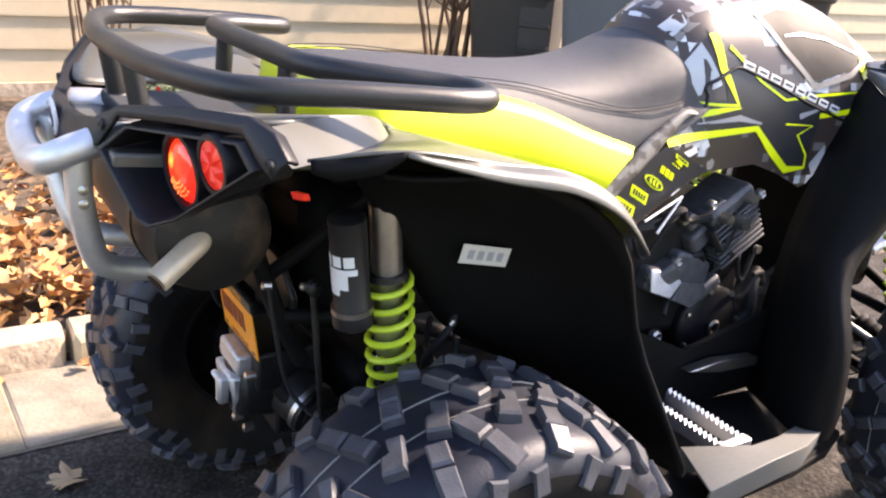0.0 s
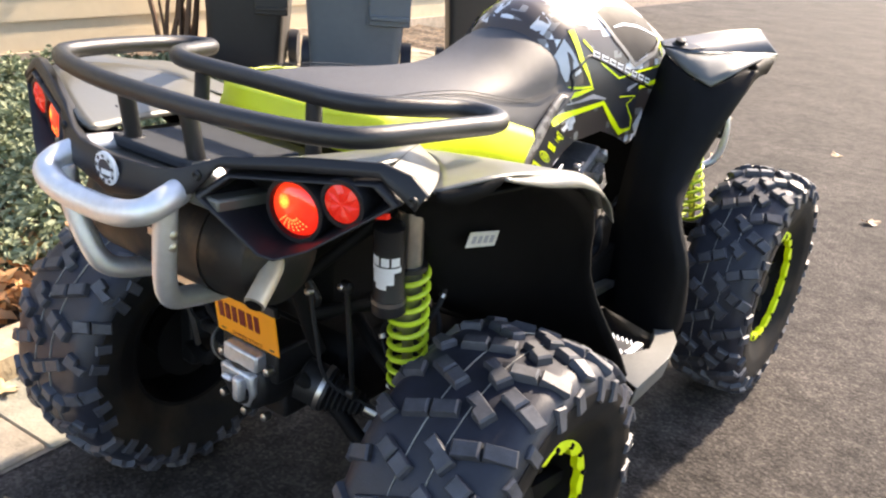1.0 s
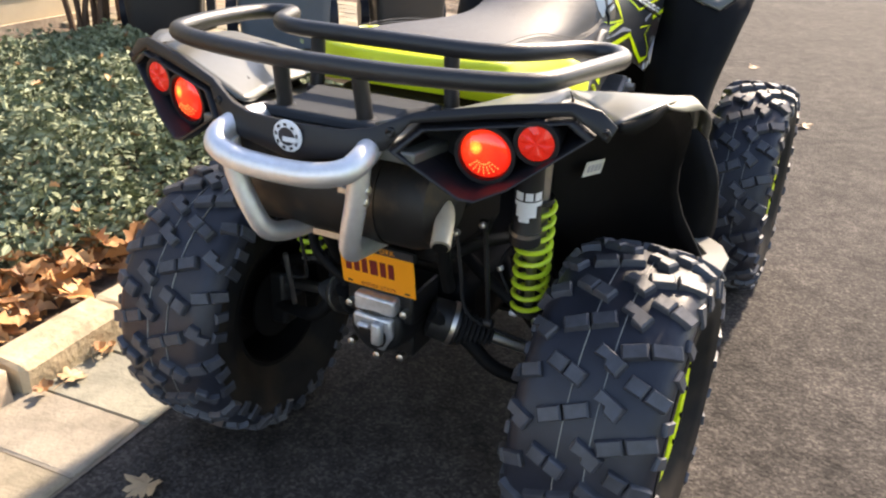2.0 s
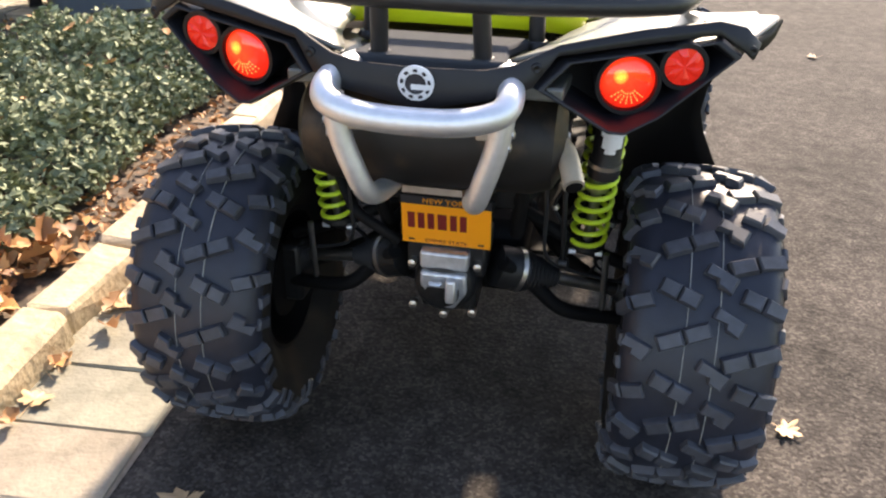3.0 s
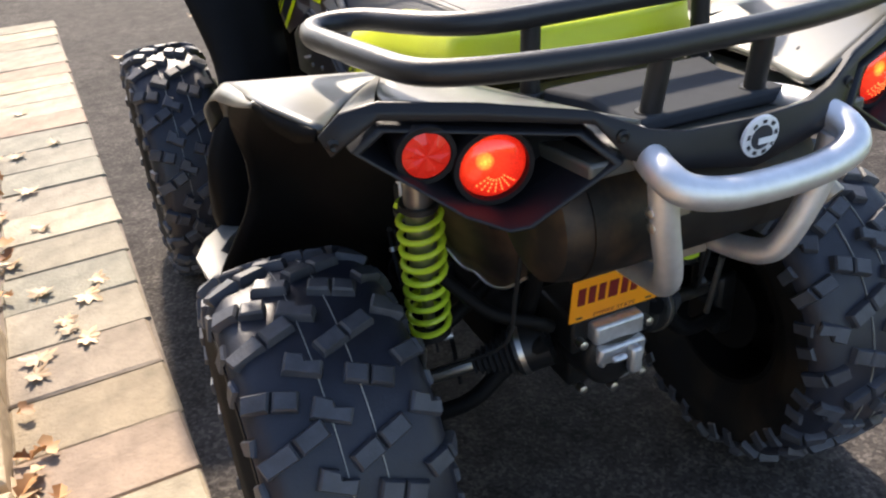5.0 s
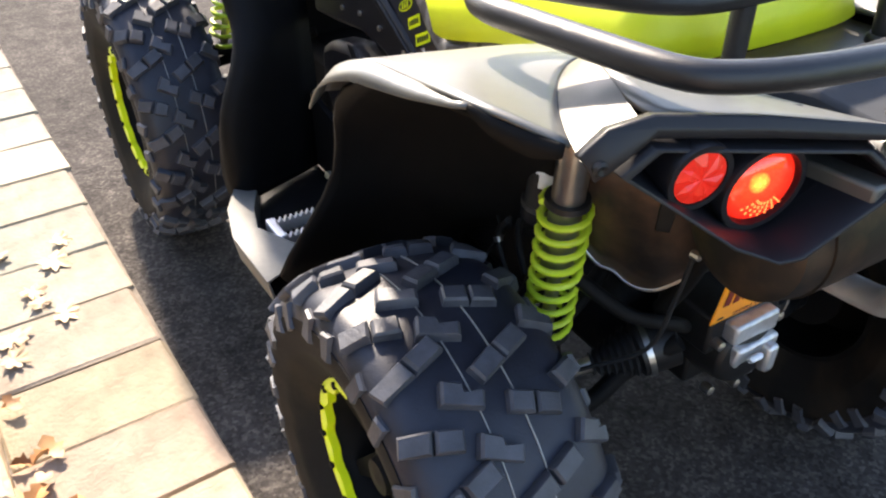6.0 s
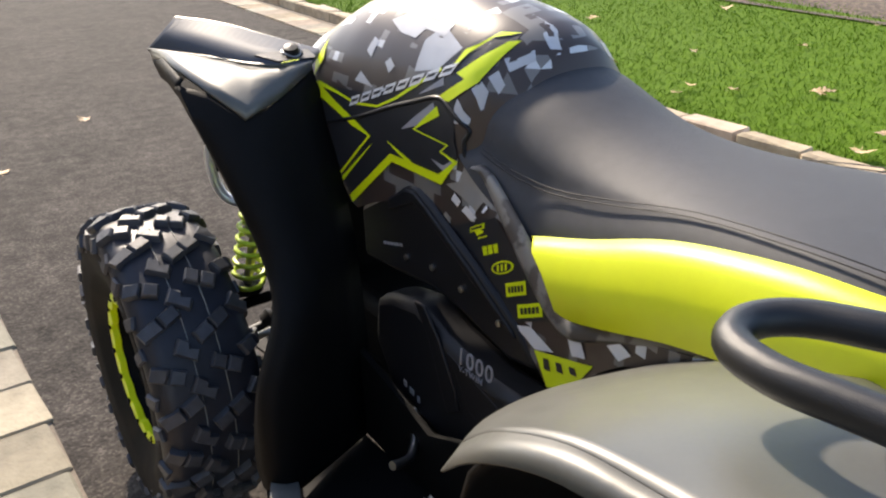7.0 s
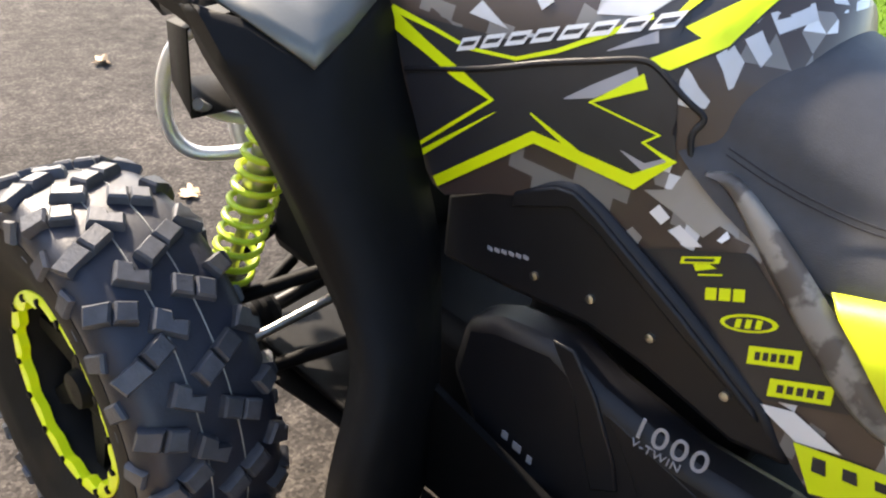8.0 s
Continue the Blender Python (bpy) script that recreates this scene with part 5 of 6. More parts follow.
def bodywork():
    rows = []
    for y in np.linspace(0.12, 1.12, 51):
        lo, hi = low_z(y), top_z(y)
        zs = [lo + (hi - lo) * (1 - (1 - k / 14) ** 1.7) for k in range(15)]
        h = [(side_x(y, z), y, z) for z in zs]
        rows.append(h + mx(h[-2::-1], -1))
    part("body_shell", loft(rows), CAMO, bike, "tank bodywork in brown, grey and white digital camouflage", smooth=60)
    # the flat grey edge band from the tank's hook down to the fender
    lip = [(0.592, 0.916), (0.560, 0.914), (0.488, 0.866), (0.422, 0.818), (0.368, 0.782), (0.335, 0.773), (0.30, 0.785), (0.25, 0.807), (0.166, 0.835), (0.12, 0.844)]
    wide = [0.001, 0.007, 0.015, 0.017, 0.015, 0.012, 0.010, 0.009, 0.008, 0.007]
    rows = [[], [], [], []]
    for k, (y, z) in enumerate(lip):
        d = (Vector(lip[min(k + 1, len(lip) - 1)]) - Vector(lip[max(k - 1, 0)])).normalized()
        nrm = Vector((-d.y, d.x)) * wide[k]
        nrm = -nrm if nrm.y > 0 else nrm
        x = 0.166 + 0.026 * min(1, max(0, (0.56 - y) / 0.2))
        for row, f, dx in zip(rows, (1.0, 0.55, -0.55, -1.0), (-0.001, 0.002, 0.000, -0.008)):
            row.append((x + dx, y + nrm.x * f, z + nrm.y * f))
    for s in (1, -1):
        part("panel_edge", loft([mx(smoothed(r, 5), s) for r in rows]), CAMO_EDGE, bike, "flat grey edge band of the side panel", smooth=70, solid=0.003)


bodywork()


def decal(name, outline, material, s, lift=0.002, label=""):
    """A printed shape given along and up, laid on the bodywork."""
    bm = bmesh.new()
    f = bm.faces.new([bm.verts.new((0, y, z)) for y, z in outline])
    bmesh.ops.triangulate(bm, faces=[f])
    for no, values in (((0, 1, 0), np.arange(0.34, 1.12, 0.03)), ((0, 0, 1), np.arange(0.64, 1.14, 0.025))):
        for v in values:
            co = (0, v, 0) if no[1] else (0, 0, v)
            bmesh.ops.bisect_plane(bm, geom=bm.verts[:] + bm.edges[:] + bm.faces[:], plane_co=co, plane_no=no, dist=1e-5)
    for v in bm.verts:
        v.co.x = s * (side_x(v.co.y, v.co.z) + lift)
    return part(name, bm, material, bike, label, smooth=60)


def stroke(name, line, widths, material, s, lift):
    """A band along a broken line, as wide at each corner as given."""
    n = len(line)
    left, right = [], []
    for k, q in enumerate(line):
        d = (Vector(line[min(k + 1, n - 1)]) - Vector(line[k])).normalized() + (Vector(q) - Vector(line[max(k - 1, 0)])).normalized()
        d.normalize()
        nrm = Vector((-d.y, d.x)) * widths[k] / 2
        left.append(tuple(Vector(q) + nrm)), right.append(tuple(Vector(q) - nrm))
    for k in range(n - 1):
        decal(name, [left[k], left[k + 1], right[k + 1], right[k]], material, s, lift)


def cross_graphic(s, panel, strokes, wedges, greys, text):
    decal("panel_print", panel, DARKPRINT, s, 0.0012, "dark angular cross graphic")
    for line, widths in greys:
        stroke("grey_print", line, widths, GREYPRINT, s, 0.0019)
    for line, widths in strokes:
        stroke("lime_print", line, widths, LIME, s, 0.0027)
    for o in wedges:
        decal("lime_print", o, LIME, s, 0.0030)
    (y0, z0), (y1, z1) = text
    for k in range(8):
        t0, t1, sl = k / 8 + 0.012, k / 8 + 0.110, 0.02
        bar = lambda t, u: (y0 + (y1 - y0) * t, z0 + (z1 - z0) * t + 0.0150 * u)
        decal("name_bar", [bar(t0, 0), bar(t1, 0), bar(t1 + sl, 1), bar(t0 + sl, 1)], WHITE, s, 0.0040)
        decal("name_bar_core", [bar(t0 + 0.02, 0.35), bar(t1 - 0.01, 0.35), bar(t1 + sl - 0.015, 0.68), bar(t0 + sl + 0.012, 0.68)], DARKPRINT, s, 0.0046)


def graphics():
    left = dict(
        panel=[(1.03, 0.955), (0.975, 0.962), (0.85, 0.972), (0.721, 1.026), (0.679, 1.072), (0.644, 1.097), (0.614, 1.098), (0.608, 1.073), (0.622, 1.028), (0.665, 1.000), (0.690, 0.975), (0.655, 0.945), (0.627, 0.918), (0.660, 0.872), (0.788, 0.884), (0.915, 0.768), (0.955, 0.825), (0.985, 0.895)],
        strokes=[([(0.916, 0.770), (0.790, 0.880), (0.662, 0.878), (0.629, 0.914), (0.664, 0.922), (0.650, 0.935), (0.733, 0.941), (0.683, 0.980)], [0.014, 0.014, 0.017, 0.010, 0.005, 0.005, 0.006, 0.016]),
                 ([(0.800, 0.905), (0.742, 0.886), (0.70, 0.874)], [0.002, 0.008, 0.002]),
                 ([(1.034, 0.953), (0.955, 0.930), (0.905, 0.915), (0.853, 0.902), (0.950, 0.808)], [0.020, 0.014, 0.014, 0.008, 0.005]),
                 ([(0.946, 0.797), (0.845, 0.890)], [0.008, 0.001]),
                 ([(1.025, 0.960), (0.955, 0.955), (0.90, 0.948), (0.835, 0.956), (0.79, 0.978), (0.745, 1.008), (0.704, 1.038)], [0.008, 0.005, 0.004, 0.004, 0.005, 0.006, 0.006])],
        wedges=[[(0.686, 1.040), (0.676, 1.069), (0.658, 1.079), (0.642, 1.096), (0.614, 1.097), (0.625, 1.093), (0.643, 1.089), (0.665, 1.066), (0.678, 1.045)], [(0.669, 1.037), (0.618, 1.086), (0.604, 1.088), (0.634, 1.042), (0.623, 1.031), (0.664, 0.997), (0.695, 0.996), (0.649, 1.032)]],
        greys=[([(0.765, 0.934), (0.735, 0.952), (0.695, 0.985)], [0.001, 0.014, 0.012]), ([(0.685, 0.905), (0.655, 0.897), (0.635, 0.914)], [0.001, 0.010, 0.004]), ([(0.735, 0.995), (0.690, 1.022)], [0.001, 0.012])],
        text=((0.917, 0.939), (0.675, 1.036)))
    right = dict(
        panel=[(0.636, 1.064), (0.672, 1.040), (0.738, 0.987), (0.82, 0.958), (0.93, 0.950), (1.06, 0.957), (1.02, 0.915), (0.915, 0.900), (0.90, 0.885), (0.865, 0.868), (0.905, 0.825), (0.905, 0.798), (0.848, 0.795), (0.747, 0.880), (0.60, 0.872), (0.575, 0.905), (0.58, 0.935), (0.665, 0.940)],
        strokes=[([(0.645, 1.056), (0.652, 0.997), (0.692, 0.929), (0.584, 0.933)], [0.022, 0.018, 0.010, 0.006]),
                 ([(0.576, 0.908), (0.655, 0.921), (0.700, 0.924)], [0.016, 0.010, 0.002]),
                 ([(0.522, 0.866), (0.634, 0.876), (0.748, 0.884), (0.800, 0.836), (0.848, 0.797), (0.900, 0.800), (0.898, 0.826), (0.862, 0.868), (0.900, 0.886), (0.823, 0.891)], [0.016, 0.014, 0.012, 0.016, 0.016, 0.008, 0.005, 0.005, 0.006, 0.004]),
                 ([(0.915, 0.905), (1.005, 0.913), (1.060, 0.953), (0.894, 0.945), (0.814, 0.938), (0.745, 0.974), (0.676, 1.034)], [0.010, 0.012, 0.010, 0.006, 0.005, 0.006, 0.008])],
        wedges=[],
        greys=[([(0.60, 0.895), (0.70, 0.905), (0.76, 0.893)], [0.002, 0.012, 0.004]), ([(0.86, 0.905), (0.92, 0.920)], [0.012, 0.004])],
        text=((0.696, 1.000), (0.967, 0.907)))
    cross_graphic(-1, **left)
    cross_graphic(1, **right)
    STICK = [(0.640, 0.806), (0.522, 0.862), (0.395, 0.780), (0.375, 0.766), (0.462, 0.722)]
    TAB = [(0.414, 0.701), (0.290, 0.742), (0.31, 0.712), (0.345, 0.676), (0.381, 0.658)]
    for s in (1, -1):
        decal("sticker_panel", STICK, DARKPRINT, s, 0.0014, "dark panel with lime sponsor marks")
        for k, (y, z, w, h) in enumerate(((0.566, 0.826, 0.054, 0.017), (0.531, 0.809, 0.048, 0.015), (0.498, 0.794, 0.064, 0.020), (0.463, 0.775, 0.058, 0.020), (0.428, 0.757, 0.068, 0.020))):
            at = lambda u, v: (y - u * w / 2 * 0.88 + v * h / 2 * 0.32, z + u * w / 2 * 0.47 + v * h / 2 * 0.95)
            if k == 2:
                ring = [at(math.cos(a), math.sin(a)) for a in np.linspace(0, 2 * math.pi, 17)[:-1]]
                decal("sponsor_mark", ring, LIME, s, 0.0026)
                decal("sponsor_mark_core", [at(0.82 * math.cos(a), 0.72 * math.sin(a)) for a in np.linspace(0, 2 * math.pi, 17)[:-1]], DARKPRINT, s, 0.0034)
                for u in (-0.35, 0.0, 0.35):
                    decal("sponsor_bar", [at(u - 0.12, -0.5), at(u + 0.08, -0.5), at(u + 0.16, 0.5), at(u - 0.04, 0.5)], LIME, s, 0.0040)
            elif k in (3, 4):
                decal("sponsor_mark", [at(-1, -1), at(0.9, -1), at(1, 1), at(-0.9, 1)], LIME, s, 0.0026)
                for u in (-0.6, -0.3, 0.0, 0.3, 0.6):
                    decal("sponsor_bar", [at(u - 0.10, -0.45), at(u + 0.10, -0.45), at(u + 0.14, 0.45), at(u - 0.06, 0.45)], DARKPRINT, s, 0.0034)
            elif k == 1:
                for u in (-0.66, 0.0, 0.66):
                    decal("sponsor_mark", [at(u - 0.28, -0.9), at(u + 0.26, -0.9), at(u + 0.3, 0.9), at(u - 0.24, 0.9)], LIME, s, 0.0026)
            else:
                decal("sponsor_mark", [at(-0.9, 0.0), at(0.8, 0.1), at(0.9, 1.0), at(-0.8, 0.9)], LIME, s, 0.0026)
                decal("sponsor_bar", [at(-0.7, 0.3), at(0.6, 0.35), at(0.65, 0.75), at(-0.65, 0.7)], DARKPRINT, s, 0.0034)
                decal("sponsor_mark", [at(-0.2, -0.9), at(0.7, -0.5), at(0.4, 0.05), at(-0.3, 0.0)], LIME, s, 0.0026)
                decal("sponsor_mark", [at(-0.1, -1.5), at(0.95, -1.4), at(0.95, -1.2), at(-0.1, -1.25)], LIME, s, 0.0026)
        decal("side_tab", TAB, LIME, s, 0.0020, "lime tab with dark bars")
        for y in (0.388, 0.360, 0.332):
            decal("tab_bar", [(y, 0.684 + (0.388 - y) * 0.42), (y - 0.014, 0.688 + (0.388 - y) * 0.42), (y - 0.008, 0.704 + (0.388 - y) * 0.3), (y + 0.004, 0.700 + (0.388 - y) * 0.3)], DARKPRINT, s, 0.0030)
        # pale blocks of the camouflage down the lower arm
        decal("pale_block", [(0.462, 0.717), (0.425, 0.733), (0.370, 0.720), (0.412, 0.703)], WHITE, s, 0.0024)
        decal("pale_block", [(0.345, 0.760), (0.318, 0.768), (0.305, 0.745), (0.332, 0.735)], WHITE, s, 0.0024)
        decal("grey_block", [(0.649, 0.874), (0.621, 0.886), (0.615, 0.910), (0.597, 0.910), (0.582, 0.903), (0.548, 0.884), (0.539, 0.868), (0.562, 0.871), (0.573, 0.853), (0.617, 0.865)], CAMO_GREY, s, 0.0010)
        decal("grey_block", [(0.656, 0.819), (0.650, 0.829), (0.636, 0.822), (0.640, 0.806), (0.651, 0.807)], CAMO_GREY, s, 0.0010)
        for block in ([(0.636, 0.853), (0.628, 0.866), (0.613, 0.857), (0.620, 0.845)], [(0.611, 0.842), (0.601, 0.854), (0.570, 0.844), (0.587, 0.834)], [(0.558, 0.858), (0.553, 0.870), (0.547, 0.866), (0.552, 0.858)]):
            decal("pale_block", block, WHITE, s, 0.0016)
        decal("pale_block", [(0.268, 0.785), (0.245, 0.800), (0.225, 0.793), (0.245, 0.775)], WHITE, s, 0.0024)
    # large pale blocks of the camouflage on the tank
    for s, blocks in ((-1, ([(0.645, 1.117), (0.599, 1.106), (0.590, 1.100), (0.562, 1.077), (0.571, 1.078), (0.592, 1.095), (0.611, 1.109)], [(0.608, 1.064), (0.583, 1.077), (0.572, 1.064), (0.592, 1.048)], [(0.615, 1.039), (0.606, 1.049), (0.589, 1.031), (0.592, 1.018)], [(0.630, 1.021), (0.621, 1.033), (0.606, 1.020), (0.605, 0.996), (0.608, 0.993), (0.619, 1.009)], [(0.678, 0.996), (0.656, 1.006), (0.644, 1.000), (0.618, 0.980), (0.619, 0.972), (0.629, 0.972), (0.650, 0.981)],
                          [(0.881, 1.084), (0.835, 1.104), (0.778, 1.113), (0.733, 1.095), (0.734, 1.079), (0.785, 1.083), (0.796, 1.068), (0.836, 1.071)], [(0.771, 1.069), (0.748, 1.092), (0.685, 1.069), (0.710, 1.051), (0.712, 1.035), (0.763, 1.024), (0.757, 1.045)], [(0.715, 1.103), (0.700, 1.121), (0.679, 1.116), (0.699, 1.091)])),
                      (-1, ([(0.904, 1.034), (0.899, 1.056), (0.882, 1.052), (0.886, 1.026)], [(0.913, 0.984), (0.902, 1.001), (0.857, 0.982)], [(0.843, 1.025), (0.833, 1.034), (0.815, 1.023), (0.825, 1.011)])),
                      (1, ([(0.579, 0.997), (0.617, 1.039), (0.650, 0.967), (0.605, 0.945)], [(0.560, 1.059), (0.607, 1.092), (0.605, 1.070), (0.575, 1.044)], [(0.703, 1.105), (0.773, 1.113), (0.717, 1.062), (0.680, 1.067)], [(0.915, 0.806), (0.952, 0.846), (0.962, 0.787), (0.938, 0.770)]))):
        for block in blocks:
            decal("pale_block", block, PALE, s, 0.0008)
    # the seam across the tank side
    for s in (1, -1):
        seam = [(0.985, 0.896), (0.88, 0.930), (0.80, 0.962), (0.746, 0.981), (0.701, 0.996), (0.678, 0.995), (0.640, 0.977), (0.617, 0.963), (0.621, 0.945), (0.615, 0.925), (0.600, 0.913)]
        part("tank_seam", tube([(s * (side_x(y, z) + 0.0015), y, z) for y, z in seam], 0.0036, 5, 8), BLACK, bike)


graphics()


def front_end():
    for s in (1, -1):
        # the black guard: an inner edge, a ridge down from the fender's point, an outer rim and the turned-in back edge
        seam = [(0.206, 1.030, 0.984), (0.245, 1.016, 0.964), (0.290, 0.999, 0.946), (0.366, 0.960, 0.930), (0.396, 1.043, 0.963), (0.436, 1.075, 0.976), (0.432, 1.11, 0.966), (0.404, 1.15, 0.95)]
        inner = [(0.194, 1.0, 0.90), (0.200, 0.955, 0.82), (0.210, 0.89, 0.71), (0.214, 0.866, 0.62), (0.217, 0.845, 0.51), (0.224, 0.834, 0.40), (0.235, 0.825, 0.325)]
        ridge = [(0.366, 0.935, 0.885), (0.362, 0.900, 0.825), (0.350, 0.832, 0.715), (0.358, 0.775, 0.635), (0.400, 0.745, 0.523), (0.415, 0.735, 0.410), (0.412, 0.73, 0.345)]
        fold = [(0.432, 1.015, 0.925), (0.415, 0.940, 0.845), (0.390, 0.858, 0.722), (0.408, 0.778, 0.645), (0.462, 0.744, 0.533), (0.462, 0.740, 0.410), (0.452, 0.735, 0.345)]
        back = [(0.398, 1.12, 0.90), (0.392, 1.02, 0.83), (0.378, 0.92, 0.71), (0.400, 0.825, 0.64), (0.456, 0.785, 0.528), (0.476, 0.77, 0.41), (0.469, 0.765, 0.345)]
        guard = [seam]
        for a, r, b, c in zip(inner, ridge, fold, back):
            a, r, b, c = Vector(a), Vector(r), Vector(b), Vector(c)
            guard.append([a, a.lerp(r, 0.35), a.lerp(r, 0.7), r, r.lerp(b, 0.65) - Vector((0, 0.006, 0)), b, b.lerp(c, 0.3) + Vector((0.004, 0, 0)), c])
        guard = zip(*[smoothed(c, 4) for c in zip(*guard)])
        part("front_guard", loft([mx([tuple(p) for p in r], s) for r in guard]), MATT, bike, "tall black front mud guard", smooth=75, solid=0.005)
        trim = [(0.390, 1.400, 0.975), (0.365, 1.31, 0.981), (0.335, 1.21, 0.986), (0.312, 1.13, 0.989), (0.295, 1.08, 0.991), (0.262, 1.05, 0.991), (0.206, 1.03, 0.988)]
        ridge = [(0.388, 1.385, 0.962), (0.396, 1.28, 0.976), (0.416, 1.16, 0.988), (0.398, 1.043, 0.966), (0.366, 0.957, 0.933), (0.288, 0.996, 0.948), (0.206, 1.027, 0.985)]
        far = [(0.335, 1.375, 1.036), (0.300, 1.31, 1.035), (0.265, 1.245, 1.030), (0.235, 1.18, 1.022), (0.20, 1.12, 1.012), (0.165, 1.075, 1.002)]
        bands = [[tuple(Vector(a).lerp(Vector(b), f) + Vector((0, 0, 0.010 * math.sin(math.pi * f)))) for a, b in zip(trim, ridge)] for f in (0, 0.2, 0.4, 0.6, 0.8, 1)]
        part("front_fender", loft([mx(r, s) for r in bands]), SILVER, bike, "metallic grey front fender", smooth=80, solid=0.005)
        part("fender_top_panel", loft([mx([(p[0], p[1], p[2] + 0.003) for p in smoothed(r, 5)], s) for r in (trim[:4] + [(0.275, 1.055, 0.992), (0.206, 1.03, 0.988)], far)]), PANEL, bike, "dark panel on the fender top", smooth=60, solid=0.006)
        part("fender_trim", tube(mx([(p[0], p[1], p[2] + 0.003) for p in trim], s), 0.0035, 4, 8), SILVER, bike)
        part("fender_rim", tube(mx([(p[0], p[1], p[2] + 0.002) for p in far], s), 0.004, 4, 8), SILVER, bike)
        part("tip_screw", lathe([(0, 0.006), (0.004, 0.006), (0.006, 0.003)], 10, axis_to((s * 0.385, 1.385, 0.976), (s * 0.40, 1.30, 1.2))), DARKMETAL, bike)
        part("intake_snout", loft([mx([(0.386, 1.38, 0.955), (0.388, 1.40, 0.973), (0.335, 1.41, 1.022), (0.26, 1.42, 1.0), (0.28, 1.40, 0.93)], s), mx([(0.37, 1.26, 0.90), (0.37, 1.28, 0.93), (0.32, 1.30, 0.96), (0.26, 1.30, 0.96), (0.27, 1.28, 0.90)], s)], closed=True), MATT, bike, smooth=30)
        outer_rim = [(0.388, 1.385, 0.958), (0.404, 1.28, 0.968), (0.426, 1.17, 0.978), (0.436, 1.075, 0.974)]
        part("fender_rim_band", loft([mx(smoothed([(p[0] - 0.008, p[1], p[2] + 0.012) for p in outer_rim], 4), s), mx(smoothed(outer_rim, 4), s), mx(smoothed([(p[0] - 0.012, p[1], p[2] - 0.035) for p in outer_rim], 4), s)]), MATT, bike, smooth=60, solid=0.005)
        part("headlamp_housing", loft([mx(r, s) for r in ([(0.20, 1.30, 0.73), (0.315, 1.29, 0.735), (0.325, 1.28, 0.87), (0.21, 1.29, 0.89)], [(0.20, 1.40, 0.745), (0.29, 1.385, 0.755), (0.30, 1.375, 0.85), (0.21, 1.39, 0.86)])], closed=True), MATT, bike, "brown-black headlamp housing", bevel=0.008, solid=0.004)
        part("housing_bracket", tube(mx([(0.19, 1.30, 0.70), (0.25, 1.32, 0.715), (0.30, 1.30, 0.75)], s), 0.009, 5, 10), ALU, bike)
        # plate added to keep sunlight off the ground beneath the bike
        part("sun_blocking_plate", slab(mx([(0.10, 1.36, 0.315), (0.27, 1.33, 0.285), (0.25, 1.20, 0.285), (0.24, 1.04, 0.30), (0.24, 0.86, 0.312), (0.10, 0.86, 0.315)], s), (0, 0, -0.006)), MATT, bike, "black plate under the front arms, added to block the sun", bevel=0.002)
        part("post_plate", slab(mx([(0.285, 1.100, 1.003), (0.262, 1.046, 0.998), (0.190, 1.040, 0.998), (0.182, 1.098, 1.008)], s), (0, 0, 0.004)), BLACK, bike, "black plate round the key post", bevel=0.0015)
        m = axis_to((s * 0.222, 1.075, 0.998), (s * 0.235, 1.055, 1.06))
        post = part("key_post" if s < 0 else "fender_plug", lathe([(0, 0.021), (0.010, 0.020), (0.014, 0.014), (0.024, 0.013), (0.026, 0.0)], 24, m), BLACK, bike)
        if s < 0:
            part("key_ring", tube([m @ Vector((0.016 + 0.004 * math.sin(a * 2), 0.018 * math.cos(a), 0.018 * math.sin(a))) for a in np.linspace(0, 2 * math.pi, 13)[:-1]], 0.0014, 4, 6, closed=True), STEEL, post, "thin steel key ring")
        # footwell
        part("footwell_floor", slab(mx([(0.235, 0.31, 0.365), (0.525, 0.33, 0.372), (0.535, 0.45, 0.385), (0.515, 0.61, 0.36), (0.455, 0.80, 0.315), (0.43, 0.88, 0.315), (0.235, 0.88, 0.315)], s), (0, 0, -0.02)), MATT, bike, bevel=0.006)
        outer = [(0.541, 0.345, 0.412), (0.559, 0.457, 0.446), (0.520, 0.61, 0.408), (0.433, 0.815, 0.346)]
        inward = [(0.440, 0.385, 0.418), (0.508, 0.480, 0.436), (0.472, 0.605, 0.398), (0.398, 0.795, 0.338)]
        shell = [[(a[0] - 0.012, a[1] + 0.01, a[2] - 0.055) for a in outer], outer, inward, [(a[0] - 0.006, a[1], a[2] - 0.05) for a in inward]]
        part("footwell_edge", loft([mx(r, s) for r in shell]), SILVER_FLAT, bike, "grey moulded footwell edge", smooth=30, solid=0.006, bevel=0.003)
        part("inner_panel", slab(mx([(0.228, 0.28, 0.33), (0.228, 0.90, 0.33), (0.228, 0.90, 0.52), (0.228, 0.60, 0.46), (0.228, 0.30, 0.60)], s), (s * 0.012, 0, 0)), MATT, bike)
        peg = new("foot_peg")
        peg.parent = bike
        tagged(peg, "serrated aluminium foot peg")
        for y in (0.455, 0.51):
            bm = box((s * 0.378, y, 0.405), (0.18, 0.008, 0.022))
            for k in range(16):
                x = s * (0.293 + 0.0112 * k)
                slab([(x - 0.005, y - 0.004, 0.416), (x + 0.005, y - 0.004, 0.416), (x, y - 0.004, 0.425)], (0, 0.008, 0), bm)
            part("peg_blade", bm, ALU, peg)
        part("peg_end", box((s * 0.470, 0.482, 0.405), (0.018, 0.072, 0.040)), ALU, peg, bevel=0.004)
